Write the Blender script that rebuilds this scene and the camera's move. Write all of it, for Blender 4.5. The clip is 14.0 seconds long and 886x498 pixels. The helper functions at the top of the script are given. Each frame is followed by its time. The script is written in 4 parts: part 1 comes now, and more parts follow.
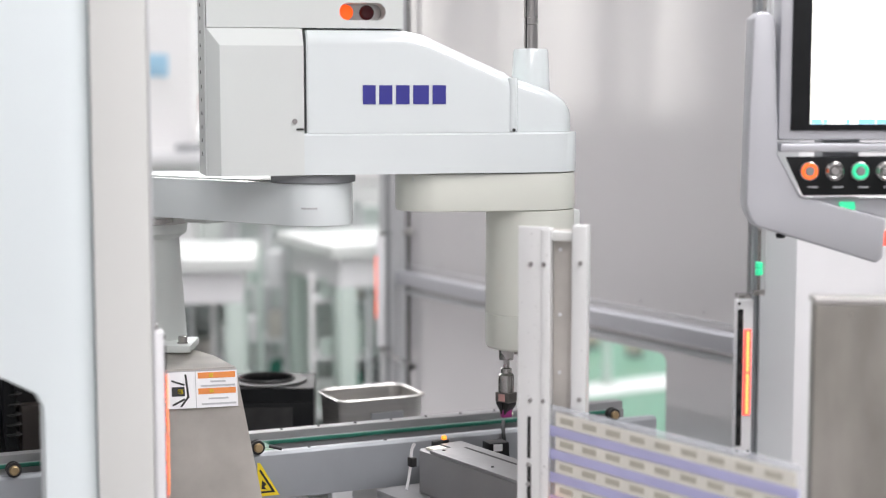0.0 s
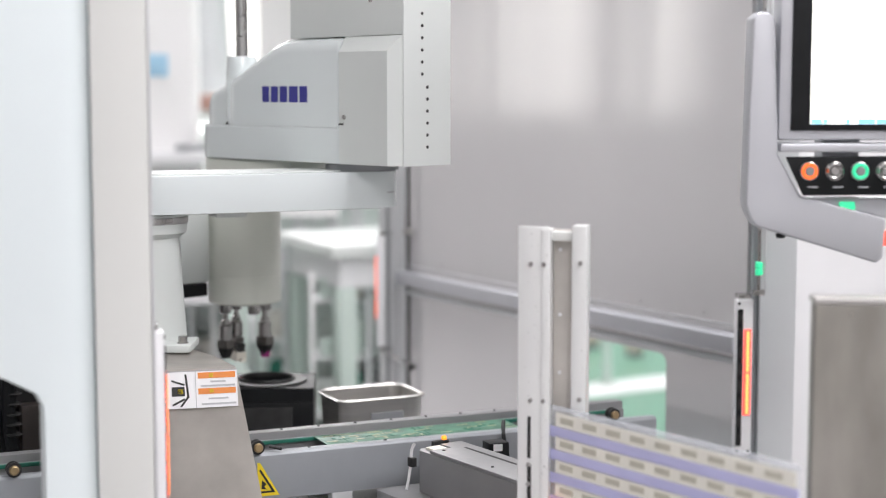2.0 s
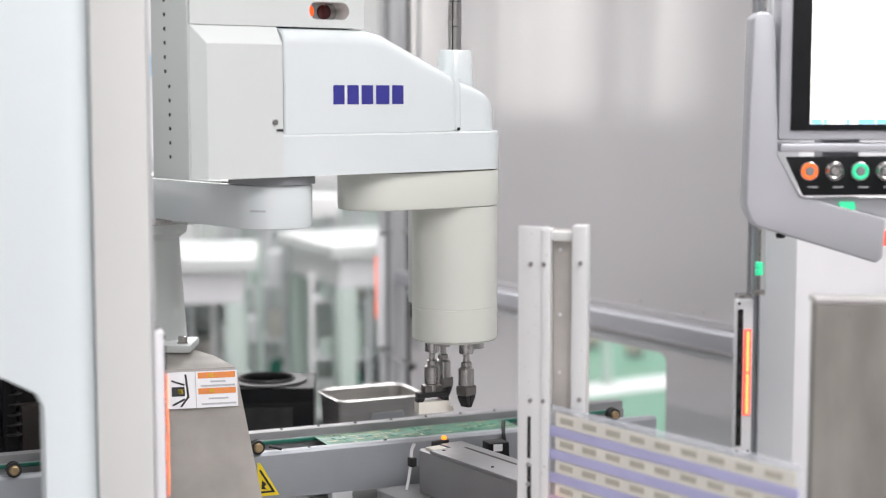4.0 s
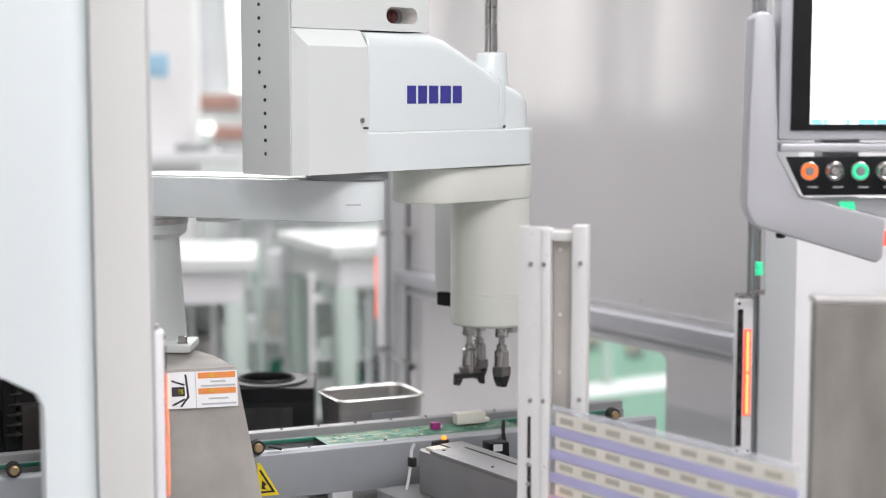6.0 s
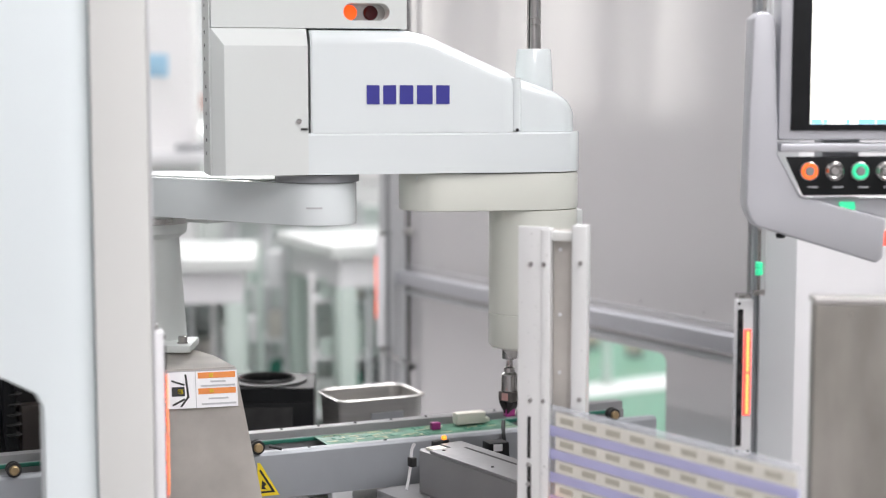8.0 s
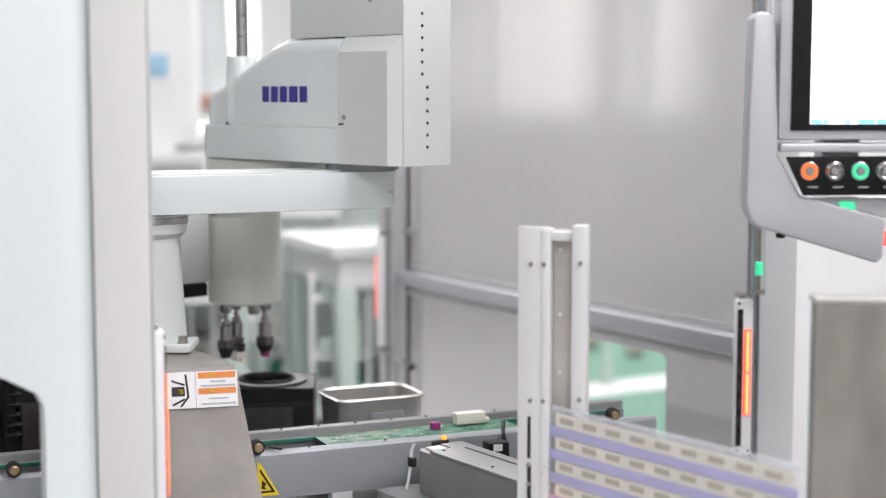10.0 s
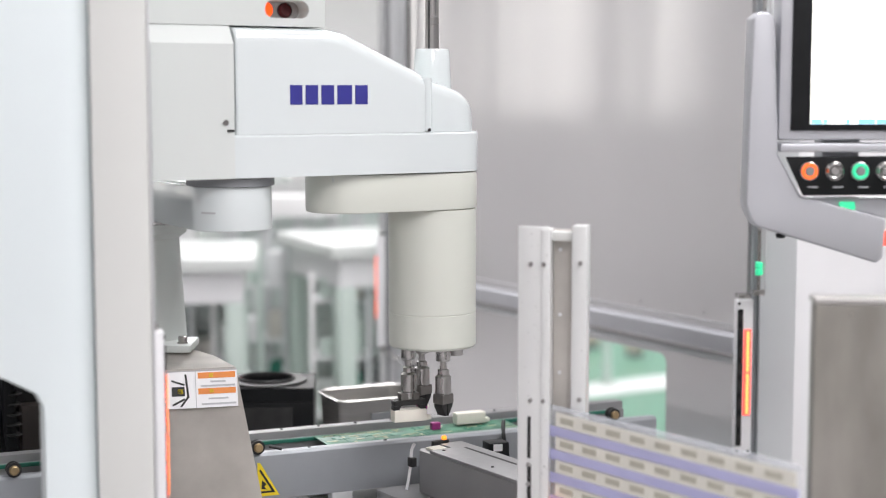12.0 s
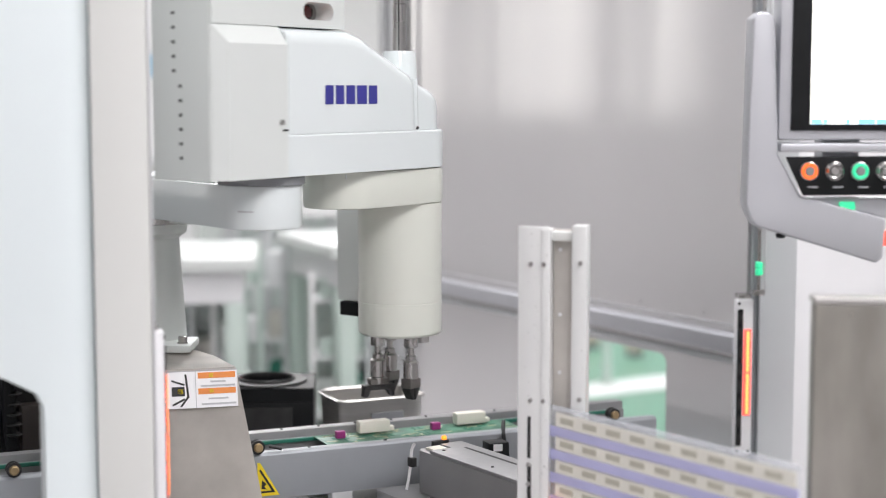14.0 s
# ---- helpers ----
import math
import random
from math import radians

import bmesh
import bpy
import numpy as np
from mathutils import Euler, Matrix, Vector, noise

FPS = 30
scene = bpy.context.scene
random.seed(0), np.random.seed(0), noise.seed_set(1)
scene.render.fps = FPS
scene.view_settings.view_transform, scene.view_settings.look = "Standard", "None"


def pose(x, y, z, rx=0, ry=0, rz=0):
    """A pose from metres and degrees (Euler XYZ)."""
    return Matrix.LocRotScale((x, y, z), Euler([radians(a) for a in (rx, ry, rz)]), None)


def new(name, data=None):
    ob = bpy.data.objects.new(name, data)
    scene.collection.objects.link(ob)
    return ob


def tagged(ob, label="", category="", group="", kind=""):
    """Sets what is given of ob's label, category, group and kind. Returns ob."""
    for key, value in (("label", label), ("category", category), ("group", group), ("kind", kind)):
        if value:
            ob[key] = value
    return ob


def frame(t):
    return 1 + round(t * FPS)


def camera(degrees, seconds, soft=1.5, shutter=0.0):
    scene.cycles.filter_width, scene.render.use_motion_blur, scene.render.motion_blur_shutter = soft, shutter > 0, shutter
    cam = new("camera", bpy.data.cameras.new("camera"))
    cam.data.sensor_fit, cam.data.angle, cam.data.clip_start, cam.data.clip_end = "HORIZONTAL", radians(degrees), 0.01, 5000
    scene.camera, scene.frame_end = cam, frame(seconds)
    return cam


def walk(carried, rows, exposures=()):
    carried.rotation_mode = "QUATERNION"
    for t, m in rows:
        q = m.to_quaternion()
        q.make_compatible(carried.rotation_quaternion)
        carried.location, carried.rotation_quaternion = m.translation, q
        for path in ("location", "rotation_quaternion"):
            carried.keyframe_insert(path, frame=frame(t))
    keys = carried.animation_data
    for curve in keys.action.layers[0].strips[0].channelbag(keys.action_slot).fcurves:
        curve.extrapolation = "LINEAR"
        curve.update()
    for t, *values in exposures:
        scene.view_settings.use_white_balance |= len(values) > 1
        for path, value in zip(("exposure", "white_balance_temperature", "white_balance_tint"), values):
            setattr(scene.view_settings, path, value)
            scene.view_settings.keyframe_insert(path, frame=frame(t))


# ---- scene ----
cam = camera(31.83, 14.0, soft=1.05, shutter=0.5)
walk(cam, [(0.0, pose(0, 0, 1.6, 84.214, 0, 0)), (14.0, pose(0, 0, 1.6, 84.214, 0, 0))], [(0.0, 0.0), (14.0, 0.0)])
cam.data.dof.use_dof = True
cam.data.dof.focus_distance = 2.75
cam.data.dof.aperture_fstop = 2.1

# ---- light ----
world = bpy.data.worlds.new("hall_air")
scene.world = world
world.use_nodes = True
world.node_tree.nodes["Background"].inputs[0].default_value = (0.95, 0.98, 1.0, 1)
world.node_tree.nodes["Background"].inputs[1].default_value = 0.25


def lamp(name, m, sx, sy, watts, color=(1, 1, 1)):
    data = bpy.data.lights.new(name, "AREA")
    data.shape, data.size, data.size_y, data.energy, data.color = "RECTANGLE", sx, sy, watts, color
    ob = new(name, data)
    ob.matrix_world = m
    return ob


for x, y, w in ((-2.4, 1.4, 22), (1.9, 0.9, 125), (0.1, 4.0, 88), (-2.6, 7.5, 100), (1.8, 8.0, 130), (0.6, -2.2, 145), (-1.5, 11.5, 170)):
    lamp("ceiling_lamp", pose(x, y, 3.93, 0, 0, 0), 1.2, 2.4, w, (0.985, 0.957, 0.98))


# ---- materials ----
def mat(name, color, rough=0.5, metal=0.0, vary=0.06, scale=8.0, bump=0.0, bscale=120.0, stretch=(1, 1, 1), coat=0.0):
    m = bpy.data.materials.new(name)
    m.use_nodes = True
    nt = m.node_tree
    b = nt.nodes["Principled BSDF"]
    tc = nt.nodes.new("ShaderNodeTexCoord")
    mp = nt.nodes.new("ShaderNodeMapping")
    mp.inputs["Scale"].default_value = stretch
    nt.links.new(tc.outputs["Object"], mp.inputs[0])
    big = nt.nodes.new("ShaderNodeTexNoise")
    big.inputs["Scale"].default_value, big.inputs["Detail"].default_value = scale, 5
    nt.links.new(mp.outputs[0], big.inputs["Vector"])
    ramp = nt.nodes.new("ShaderNodeValToRGB")
    ramp.color_ramp.elements[0].position, ramp.color_ramp.elements[1].position = 0.3, 0.7
    ramp.color_ramp.elements[0].color = (*[c * (1 - vary) for c in color], 1)
    ramp.color_ramp.elements[1].color = (*[min(1, c * (1 + vary)) for c in color], 1)
    nt.links.new(big.outputs["Fac"], ramp.inputs[0])
    nt.links.new(ramp.outputs[0], b.inputs["Base Color"])
    fine = nt.nodes.new("ShaderNodeTexNoise")
    fine.inputs["Scale"].default_value, fine.inputs["Detail"].default_value = bscale, 4
    nt.links.new(mp.outputs[0], fine.inputs["Vector"])
    rr = nt.nodes.new("ShaderNodeMapRange")
    rr.inputs["To Min"].default_value, rr.inputs["To Max"].default_value = max(0.02, rough - 0.07), min(1, rough + 0.07)
    nt.links.new(fine.outputs["Fac"], rr.inputs["Value"])
    nt.links.new(rr.outputs[0], b.inputs["Roughness"])
    b.inputs["Metallic"].default_value = metal
    b.inputs["Coat Weight"].default_value = coat
    if bump:
        bp = nt.nodes.new("ShaderNodeBump")
        bp.inputs["Strength"].default_value, bp.inputs["Distance"].default_value = bump, 0.002
        nt.links.new(fine.outputs["Fac"], bp.inputs["Height"])
        nt.links.new(bp.outputs[0], b.inputs["Normal"])
    return m


def glow(name, color, strength):
    m = bpy.data.materials.new(name)
    m.use_nodes = True
    b = m.node_tree.nodes["Principled BSDF"]
    b.inputs["Base Color"].default_value = (*color, 1)
    b.inputs["Emission Color"].default_value = (*color, 1)
    b.inputs["Emission Strength"].default_value = strength
    return m


def glass(name, color, rough, alpha):
    m = bpy.data.materials.new(name)
    m.use_nodes = True
    b = m.node_tree.nodes["Principled BSDF"]
    b.inputs["Base Color"].default_value = (*color, 1)
    b.inputs["Roughness"].default_value = rough
    b.inputs["Alpha"].default_value = alpha
    return m


WHITE = mat("robot_white", (0.715, 0.765, 0.765), 0.17, 0, 0.02, 3, 0.0, 300, coat=0.6)
BEIGE = mat("robot_beige", (0.695, 0.715, 0.645), 0.34, 0, 0.02, 3, 0.0, 300, coat=0.2)
GREYCOVER = mat("cover_grey", (0.655, 0.685, 0.665), 0.4, 0, 0.02, 3, 0.03, 260)
CASTING = mat("cast_grey", (0.27, 0.28, 0.29), 0.45, 0.2, 0.06, 12, 0.05)
STEEL = mat("brushed_steel", (0.56, 0.55, 0.53), 0.38, 0.9, 0.10, 6, 0.08, 60, (1, 1, 14))
HOODSTEEL = mat("dull_stainless", (0.60, 0.57, 0.53), 0.42, 0.35, 0.17, 9, 0.04, 70)
CABSTEEL = mat("grey_stainless", (0.33, 0.315, 0.285), 0.30, 0.75, 0.32, 9, 0.08, 60, (1, 1, 0.35))
CHROME = mat("machined_steel", (0.46, 0.45, 0.44), 0.27, 1.0, 0.05, 20, 0.0, 15)
TOOLGREY = mat("grey_tool_steel", (0.20, 0.19, 0.18), 0.35, 0.8, 0.15, 25, 0, 15)
DARKTOOL = mat("black_oxide", (0.045, 0.045, 0.045), 0.4, 0.4, 0.2, 30)
BLACK = mat("black_plastic", (0.010, 0.011, 0.012), 0.42, 0, 0.2, 20, 0.03)
SHEETWALL = mat("panel_grey", (0.78, 0.77, 0.775), 0.12, 0.45, 0.03, 1.2, 0.0, 2.5)


def sheet_waves(m, height):
    """Shallow upright waves of a rolled sheet."""
    nt = m.node_tree
    tc, mp = nt.nodes.new("ShaderNodeTexCoord"), nt.nodes.new("ShaderNodeMapping")
    mp.inputs["Scale"].default_value = (3.6, 1.0, 0.3)
    nz, bp = nt.nodes.new("ShaderNodeTexNoise"), nt.nodes.new("ShaderNodeBump")
    nz.inputs["Scale"].default_value, nz.inputs["Detail"].default_value = 1.0, 0.5
    bp.inputs["Strength"].default_value, bp.inputs["Distance"].default_value = 1.0, height
    nt.links.new(tc.outputs["Object"], mp.inputs[0])
    nt.links.new(mp.outputs[0], nz.inputs["Vector"])
    nt.links.new(nz.outputs["Fac"], bp.inputs["Height"])
    nt.links.new(bp.outputs[0], nt.nodes["Principled BSDF"].inputs["Normal"])


sheet_waves(SHEETWALL, 0.004)

ALU = mat("anodised_aluminium", (0.66, 0.67, 0.68), 0.42, 0.45, 0.04, 6, 0.03, 180, (1, 1, 0.1))
PAINT = mat("machine_white_paint", (0.75, 0.82, 0.83), 0.4, 0, 0.03, 2, 0.03, 220)
PALE = mat("pale_grey_paint", (0.68, 0.69, 0.665), 0.42, 0, 0.03, 3, 0.03, 220)
POSTGREY = mat("post_grey_paint", (0.62, 0.64, 0.65), 0.4, 0.1, 0.04, 4, 0.03, 200)
STANDWHITE = mat("satin_aluminium", (0.80, 0.81, 0.80), 0.3, 0.25, 0.03, 5, 0.03, 180)
RAILGREY = mat("conveyor_grey", (0.35, 0.37, 0.39), 0.42, 0.35, 0.06, 8, 0.04)
RAILLIGHT = mat("conveyor_aluminium", (0.335, 0.335, 0.34), 0.4, 0.5, 0.06, 9, 0.04)
BELT = mat("green_belt", (0.02, 0.16, 0.11), 0.6, 0, 0.15, 20)
PCB = mat("circuit_board_green", (0.07, 0.20, 0.13), 0.4, 0, 0.35, 40)
BRASS = mat("dull_brass", (0.42, 0.31, 0.17), 0.35, 0.8, 0.15, 40)
COPPER = mat("gold_pads", (0.42, 0.45, 0.29), 0.4, 0.3, 0.2, 60)
CERAMIC = mat("cream_plastic", (0.82, 0.79, 0.70), 0.5, 0, 0.04, 30)
PURPLE = mat("purple_plastic", (0.30, 0.03, 0.18), 0.4, 0, 0.1, 30)
PINKLABEL = mat("faded_pink_vinyl", (0.62, 0.36, 0.33), 0.5, 0, 0.15, 60)
BLUEINK = mat("blue_ink", (0.035, 0.035, 0.26), 0.45, 0, 0.05, 30)
GREYINK = mat("grey_ink", (0.46, 0.47, 0.48), 0.5)
STICKER = mat("white_vinyl", (0.82, 0.82, 0.83), 0.4, 0, 0.02)
ORANGE = mat("orange_vinyl", (0.75, 0.25, 0.05), 0.4, 0, 0.05)
YELLOW = mat("yellow_vinyl", (0.82, 0.62, 0.02), 0.4, 0, 0.05)
INK = mat("black_ink", (0.015, 0.015, 0.015), 0.5)
PENDANT = mat("silver_plastic", (0.54, 0.55, 0.58), 0.36, 0.35, 0.03, 5, 0.03, 240)
FLOORG = mat("green_epoxy", (0.16, 0.33, 0.235), 0.3, 0, 0.08, 0.6, 0.02, 20)
FLOORGREY = mat("grey_epoxy", (0.50, 0.485, 0.49), 0.35, 0, 0.05, 0.6)
DAYPANE = glow("frosted_daylight", (1.0, 0.98, 0.94), 1.35)
HALLWHITE = mat("hall_white", (0.88, 0.87, 0.87), 0.6, 0, 0.02, 0.5)
LILAC = mat("lilac_film", (0.56, 0.56, 0.84), 0.4, 0, 0.06, 12)
CREAM = mat("cream_label", (0.90, 0.88, 0.80), 0.5, 0, 0.04, 20)
TAUPE = mat("taupe_ink", (0.56, 0.54, 0.45), 0.5, 0, 0.1, 30)
BEIGEFOOT = mat("beige_rubber", (0.62, 0.53, 0.46), 0.6, 0, 0.1, 20)
BROWN = mat("rust_paint", (0.42, 0.25, 0.21), 0.5, 0, 0.08, 5)
CONERED = mat("faded_red_plastic", (0.55, 0.13, 0.14), 0.45, 0, 0.06, 8)
SKYBLUE = mat("light_blue_paint", (0.38, 0.62, 0.80), 0.5, 0, 0.05, 5)
GREENPAINT = mat("pale_green_paint", (0.58, 0.67, 0.62), 0.5, 0, 0.05, 3)
SCREEN = glow("screen_light", (1.0, 1.0, 0.95), 1.05)
SCREENBLUE = glow("screen_blue", (0.25, 0.62, 0.85), 0.7)
for dark in (BLACK, DARKTOOL):
    dark.node_tree.nodes["Principled BSDF"].inputs["Specular IOR Level"].default_value = 0.22
REDLED = glow("red_led", (1.0, 0.10, 0.07), 1.3)
RINGRED = glow("flash_ring_red", (1.0, 0.08, 0.02), 2.3)
ORANGELED = glow("orange_led", (1.0, 0.36, 0.10), 1.8)
AMBER = glow("amber_lamp", (1.0, 0.10, 0.010), 1.0)
SENSORLAMP = glow("sensor_amber", (1.0, 0.30, 0.02), 1.2)
GREENLED = glow("green_led", (0.04, 0.62, 0.30), 0.8)
ORANGERING = glow("orange_ring", (0.9, 0.16, 0.03), 0.8)
WHITELAMP = glow("lamp_diffuser", (0.97, 1.0, 1.0), 1.6)
SMOKE = mat("grey_green_pane", (0.68, 0.73, 0.71), 0.2, 0, 0.1, 3)
CLEAR = glass("clear_acrylic", (0.9, 0.93, 0.98), 0.05, 0.25)


# ---- mesh tools ----
def part(name, bm, material, parent=None, label="", smooth=True):
    bmesh.ops.recalc_face_normals(bm, faces=bm.faces[:])
    me = bpy.data.meshes.new(name)
    bm.to_mesh(me)
    bm.free()
    if smooth:
        me.polygons.foreach_set("use_smooth", [True] * len(me.polygons))
        me.set_sharp_from_angle(angle=radians(32))
    me.materials.append(material)
    ob = new(name, me)
    ob.parent = parent
    if label:
        ob["label"] = label
    return ob


def thing(name, m, label, category, group="", kind=""):
    ob = new(name)
    ob.matrix_world = m
    return tagged(ob, label, category, group, kind)


def bevel(bm, width, segments=2, angle=30):
    if width:
        edges = [e for e in bm.edges if len(e.link_faces) == 2 and e.calc_face_angle(0) > radians(angle)]
        bmesh.ops.bevel(bm, geom=edges, offset=width, segments=segments, profile=0.6, affect="EDGES", clamp_overlap=True)
    return bm


def box(x0, x1, y0, y1, z0, z1, bev=0.002, into=None):
    bm = bmesh.new()
    bmesh.ops.create_cube(bm, size=1, matrix=Matrix.Translation(((x0 + x1) / 2, (y0 + y1) / 2, (z0 + z1) / 2)) @ Matrix.Diagonal((x1 - x0, y1 - y0, z1 - z0, 1)))
    bevel(bm, bev)
    return join(into, bm) if into else bm


def join(into, bm):
    me = bpy.data.meshes.new("piece")
    bm.to_mesh(me)
    bm.free()
    into.from_mesh(me)
    bpy.data.meshes.remove(me)
    return into


def moved(bm, m):
    bmesh.ops.transform(bm, matrix=m, verts=bm.verts[:])
    return bm


def prism(points, depth, bev=0.0, m=None, segments=2):
    """A polygon in x and y, raised along z from 0 to depth."""
    bm = bmesh.new()
    low = [bm.verts.new((x, y, 0)) for x, y in points]
    high = [bm.verts.new((x, y, depth)) for x, y in points]
    bm.faces.new(low), bm.faces.new(high)
    for i in range(len(points)):
        j = (i + 1) % len(points)
        bm.faces.new((low[i], low[j], high[j], high[i]))
    bmesh.ops.recalc_face_normals(bm, faces=bm.faces[:])
    bevel(bm, bev, segments)
    return moved(bm, m) if m else bm


def holed(outline, hole, depth, m):
    """A plate with an opening: the outline runs to the opening and back along one seam."""
    return prism(outline + hole, depth, 0, m)


def lathe(profile, n=32, x=0.0, y=0.0):
    """A body turned about the upright through (x, y), from rows of radius and height."""
    bm = bmesh.new()
    rings = []
    for r, z in profile:
        rings.append([bm.verts.new((x + max(r, 1e-4) * math.cos(2 * math.pi * k / n), y + max(r, 1e-4) * math.sin(2 * math.pi * k / n), z)) for k in range(n)])
    for a, b in zip(rings, rings[1:]):
        for k in range(n):
            bm.faces.new((a[k], a[(k + 1) % n], b[(k + 1) % n], b[k]))
    bm.faces.new(rings[0]), bm.faces.new(rings[-1])
    return bm


def annulus(profile, n=48):
    """A turned ring with an open middle, from rows of radius and height round its section."""
    bm = bmesh.new()
    rings = [[bm.verts.new((r * math.cos(2 * math.pi * k / n), r * math.sin(2 * math.pi * k / n), z)) for k in range(n)] for r, z in profile]
    for a, b in zip(rings, rings[1:] + rings[:1]):
        for k in range(n):
            bm.faces.new((a[k], a[(k + 1) % n], b[(k + 1) % n], b[k]))
    return bm


def stadium(x0, r0, x1, r1, n=20):
    """A plan with a round end of radius r0 at x0 and of r1 at x1."""
    pts = [(x1 + r1 * math.cos(a), r1 * math.sin(a)) for a in np.linspace(-math.pi / 2, math.pi / 2, n)]
    pts += [(x0 + r0 * math.cos(a), r0 * math.sin(a)) for a in np.linspace(math.pi / 2, 3 * math.pi / 2, n)]
    return pts


def loft(stations):
    """Joins cross-sections, each a list of points of equal length, and closes the ends."""
    bm = bmesh.new()
    rows = [[bm.verts.new(p) for p in s] for s in stations]
    k = len(rows[0])
    for a, b in zip(rows, rows[1:]):
        for i in range(k):
            j = (i + 1) % k
            bm.faces.new((a[i], a[j], b[j], b[i]))
    bm.faces.new(rows[0]), bm.faces.new(rows[-1])
    return bm


def rod(a, b, r, n=10):
    a, b = Vector(a), Vector(b)
    bm = bmesh.new()
    d = b - a
    bmesh.ops.create_cone(bm, cap_ends=True, segments=n, radius1=r, radius2=r, depth=d.length,
                          matrix=Matrix.Translation((a + b) / 2) @ d.to_track_quat("Z", "Y").to_matrix().to_4x4())
    return bm


def tube(points, r, n=8):
    cu = bpy.data.curves.new("tube", "CURVE")
    cu.dimensions, cu.bevel_depth, cu.bevel_resolution = "3D", r, 3
    sp = cu.splines.new("NURBS")
    sp.points.add(len(points) - 1)
    for p, q in zip(sp.points, points):
        p.co = (*q, 1)
    sp.use_endpoint_u, sp.order_u = True, 3
    ob = bpy.data.objects.new("tube", cu)
    me = bpy.data.meshes.new_from_object(ob)
    bm = bmesh.new()
    bm.from_mesh(me)
    bpy.data.objects.remove(ob)
    bpy.data.curves.remove(cu)
    bpy.data.meshes.remove(me)
    return bm


SKEW = 23.0            # way of the conveyor
WALL = 122.0           # way of the side wall, from near to far
E1 = Vector((math.cos(radians(SKEW)), math.sin(radians(SKEW)), 0))
E2 = Vector((-E1.y, E1.x, 0))
LINE = Matrix(((E1.x, E2.x, 0, 0), (E1.y, E2.y, 0, 0), (0, 0, 1, 0), (0, 0, 0, 1)))   # conveyor space: along, across, up


# ---- hall ----
def hall():
    tagged(part("floor", box(-9, 9, -6, 16, -0.1, 0.0, 0), FLOORGREY), "smooth pale grey factory floor", "floor", kind="structure")
    tagged(part("floor_lane", box(-1.6, 5, 5.6, 12.5, 0.001, 0.004, 0), FLOORG), "glossy green epoxy floor lane between machines", "floor", kind="structure")
    tagged(part("floor_line", moved(box(-2.4, 2.4, -0.16, 0.16, 0.005, 0.008, 0), pose(1.03, 8.35, 0, 0, 0, 30)), STICKER), "broad white painted floor line", "floor marking", kind="structure")
    # unseen hall windows, put where the steel mirrors bright streaks
    for y, h in ((6.56, 0.13), (7.57, 0.20), (8.10, 0.12), (9.0, 0.22), (9.75, 0.22), (10.5, 0.22)):
        w = thing("window_1", pose(-8.99, y, 0), "bright frosted hall window, added for its light", "window", "hall windows", "structure")
        part("pane", box(0.0, 0.01, -h, h, 1.40, 3.4, 0), DAYPANE, w)
        part("frame", box(0.0, 0.03, -h - 0.05, -h - 0.005, 1.33, 3.45, 0.004), ALU, w)
        part("frame", box(0.0, 0.03, h + 0.005, h + 0.05, 1.33, 3.45, 0.004), ALU, w)
        part("sill", box(0.0, 0.06, -h - 0.06, h + 0.06, 1.29, 1.325, 0.004), ALU, w)
    w = thing("window_3", pose(-2.04, 15.99, 0), "tall narrow overexposed hall window", "window", "hall windows", "structure")
    part("pane", box(-0.145, 0.145, -0.01, 0.0, 1.5, 3.6, 0), DAYPANE, w)
    part("frame", box(-0.20, -0.15, -0.03, 0.0, 1.45, 3.65, 0.004), HALLWHITE, w)
    part("frame", box(0.15, 0.20, -0.03, 0.0, 1.45, 3.65, 0.004), HALLWHITE, w)
    # glowing panes added to brighten the far right; no windows known there
    for k in range(5):
        x = 3.2 + 1.0 * k
        w = thing("added_light_pane", pose(x, 15.99, 0), "bright frosted hall window, added for its light", "window", "hall windows", "structure")
        part("pane", box(-0.42, 0.42, -0.01, 0.0, 0.5, 3.5, 0), DAYPANE, w)
        part("frame", box(-0.48, -0.425, -0.03, 0.0, 0.45, 3.55, 0.004), ALU, w)
        part("frame", box(0.425, 0.48, -0.03, 0.0, 0.45, 3.55, 0.004), ALU, w)
    tagged(part("ceiling", box(-9, 9, -6, 16, 4.0, 4.1, 0), HALLWHITE), "white factory hall ceiling", "ceiling", kind="structure")
    for name, b in (("wall_north", (-9, 9, 16, 16.2)), ("wall_south", (-9, 9, -6.2, -6)), ("wall_west", (-9.2, -9, -6, 16)), ("wall_east", (9, 9.2, -6, 16))):
        tagged(part(name, box(*b, 0, 4.0, 0), HALLWHITE), "plain white factory hall wall", "wall", kind="structure")


# ---- enclosure ----
R0 = Vector((0.637, 3.335, 0))
WD = Vector((math.cos(radians(WALL)), math.sin(radians(WALL)), 0))
WN = Vector((WD.y, -WD.x, 0))
WM = Matrix(((WD.x, -WN.x, 0, R0.x), (WD.y, -WN.y, 0, R0.y), (0, 0, 1, 0), (0, 0, 0, 1)))   # wall space: away along it, into the machine, up


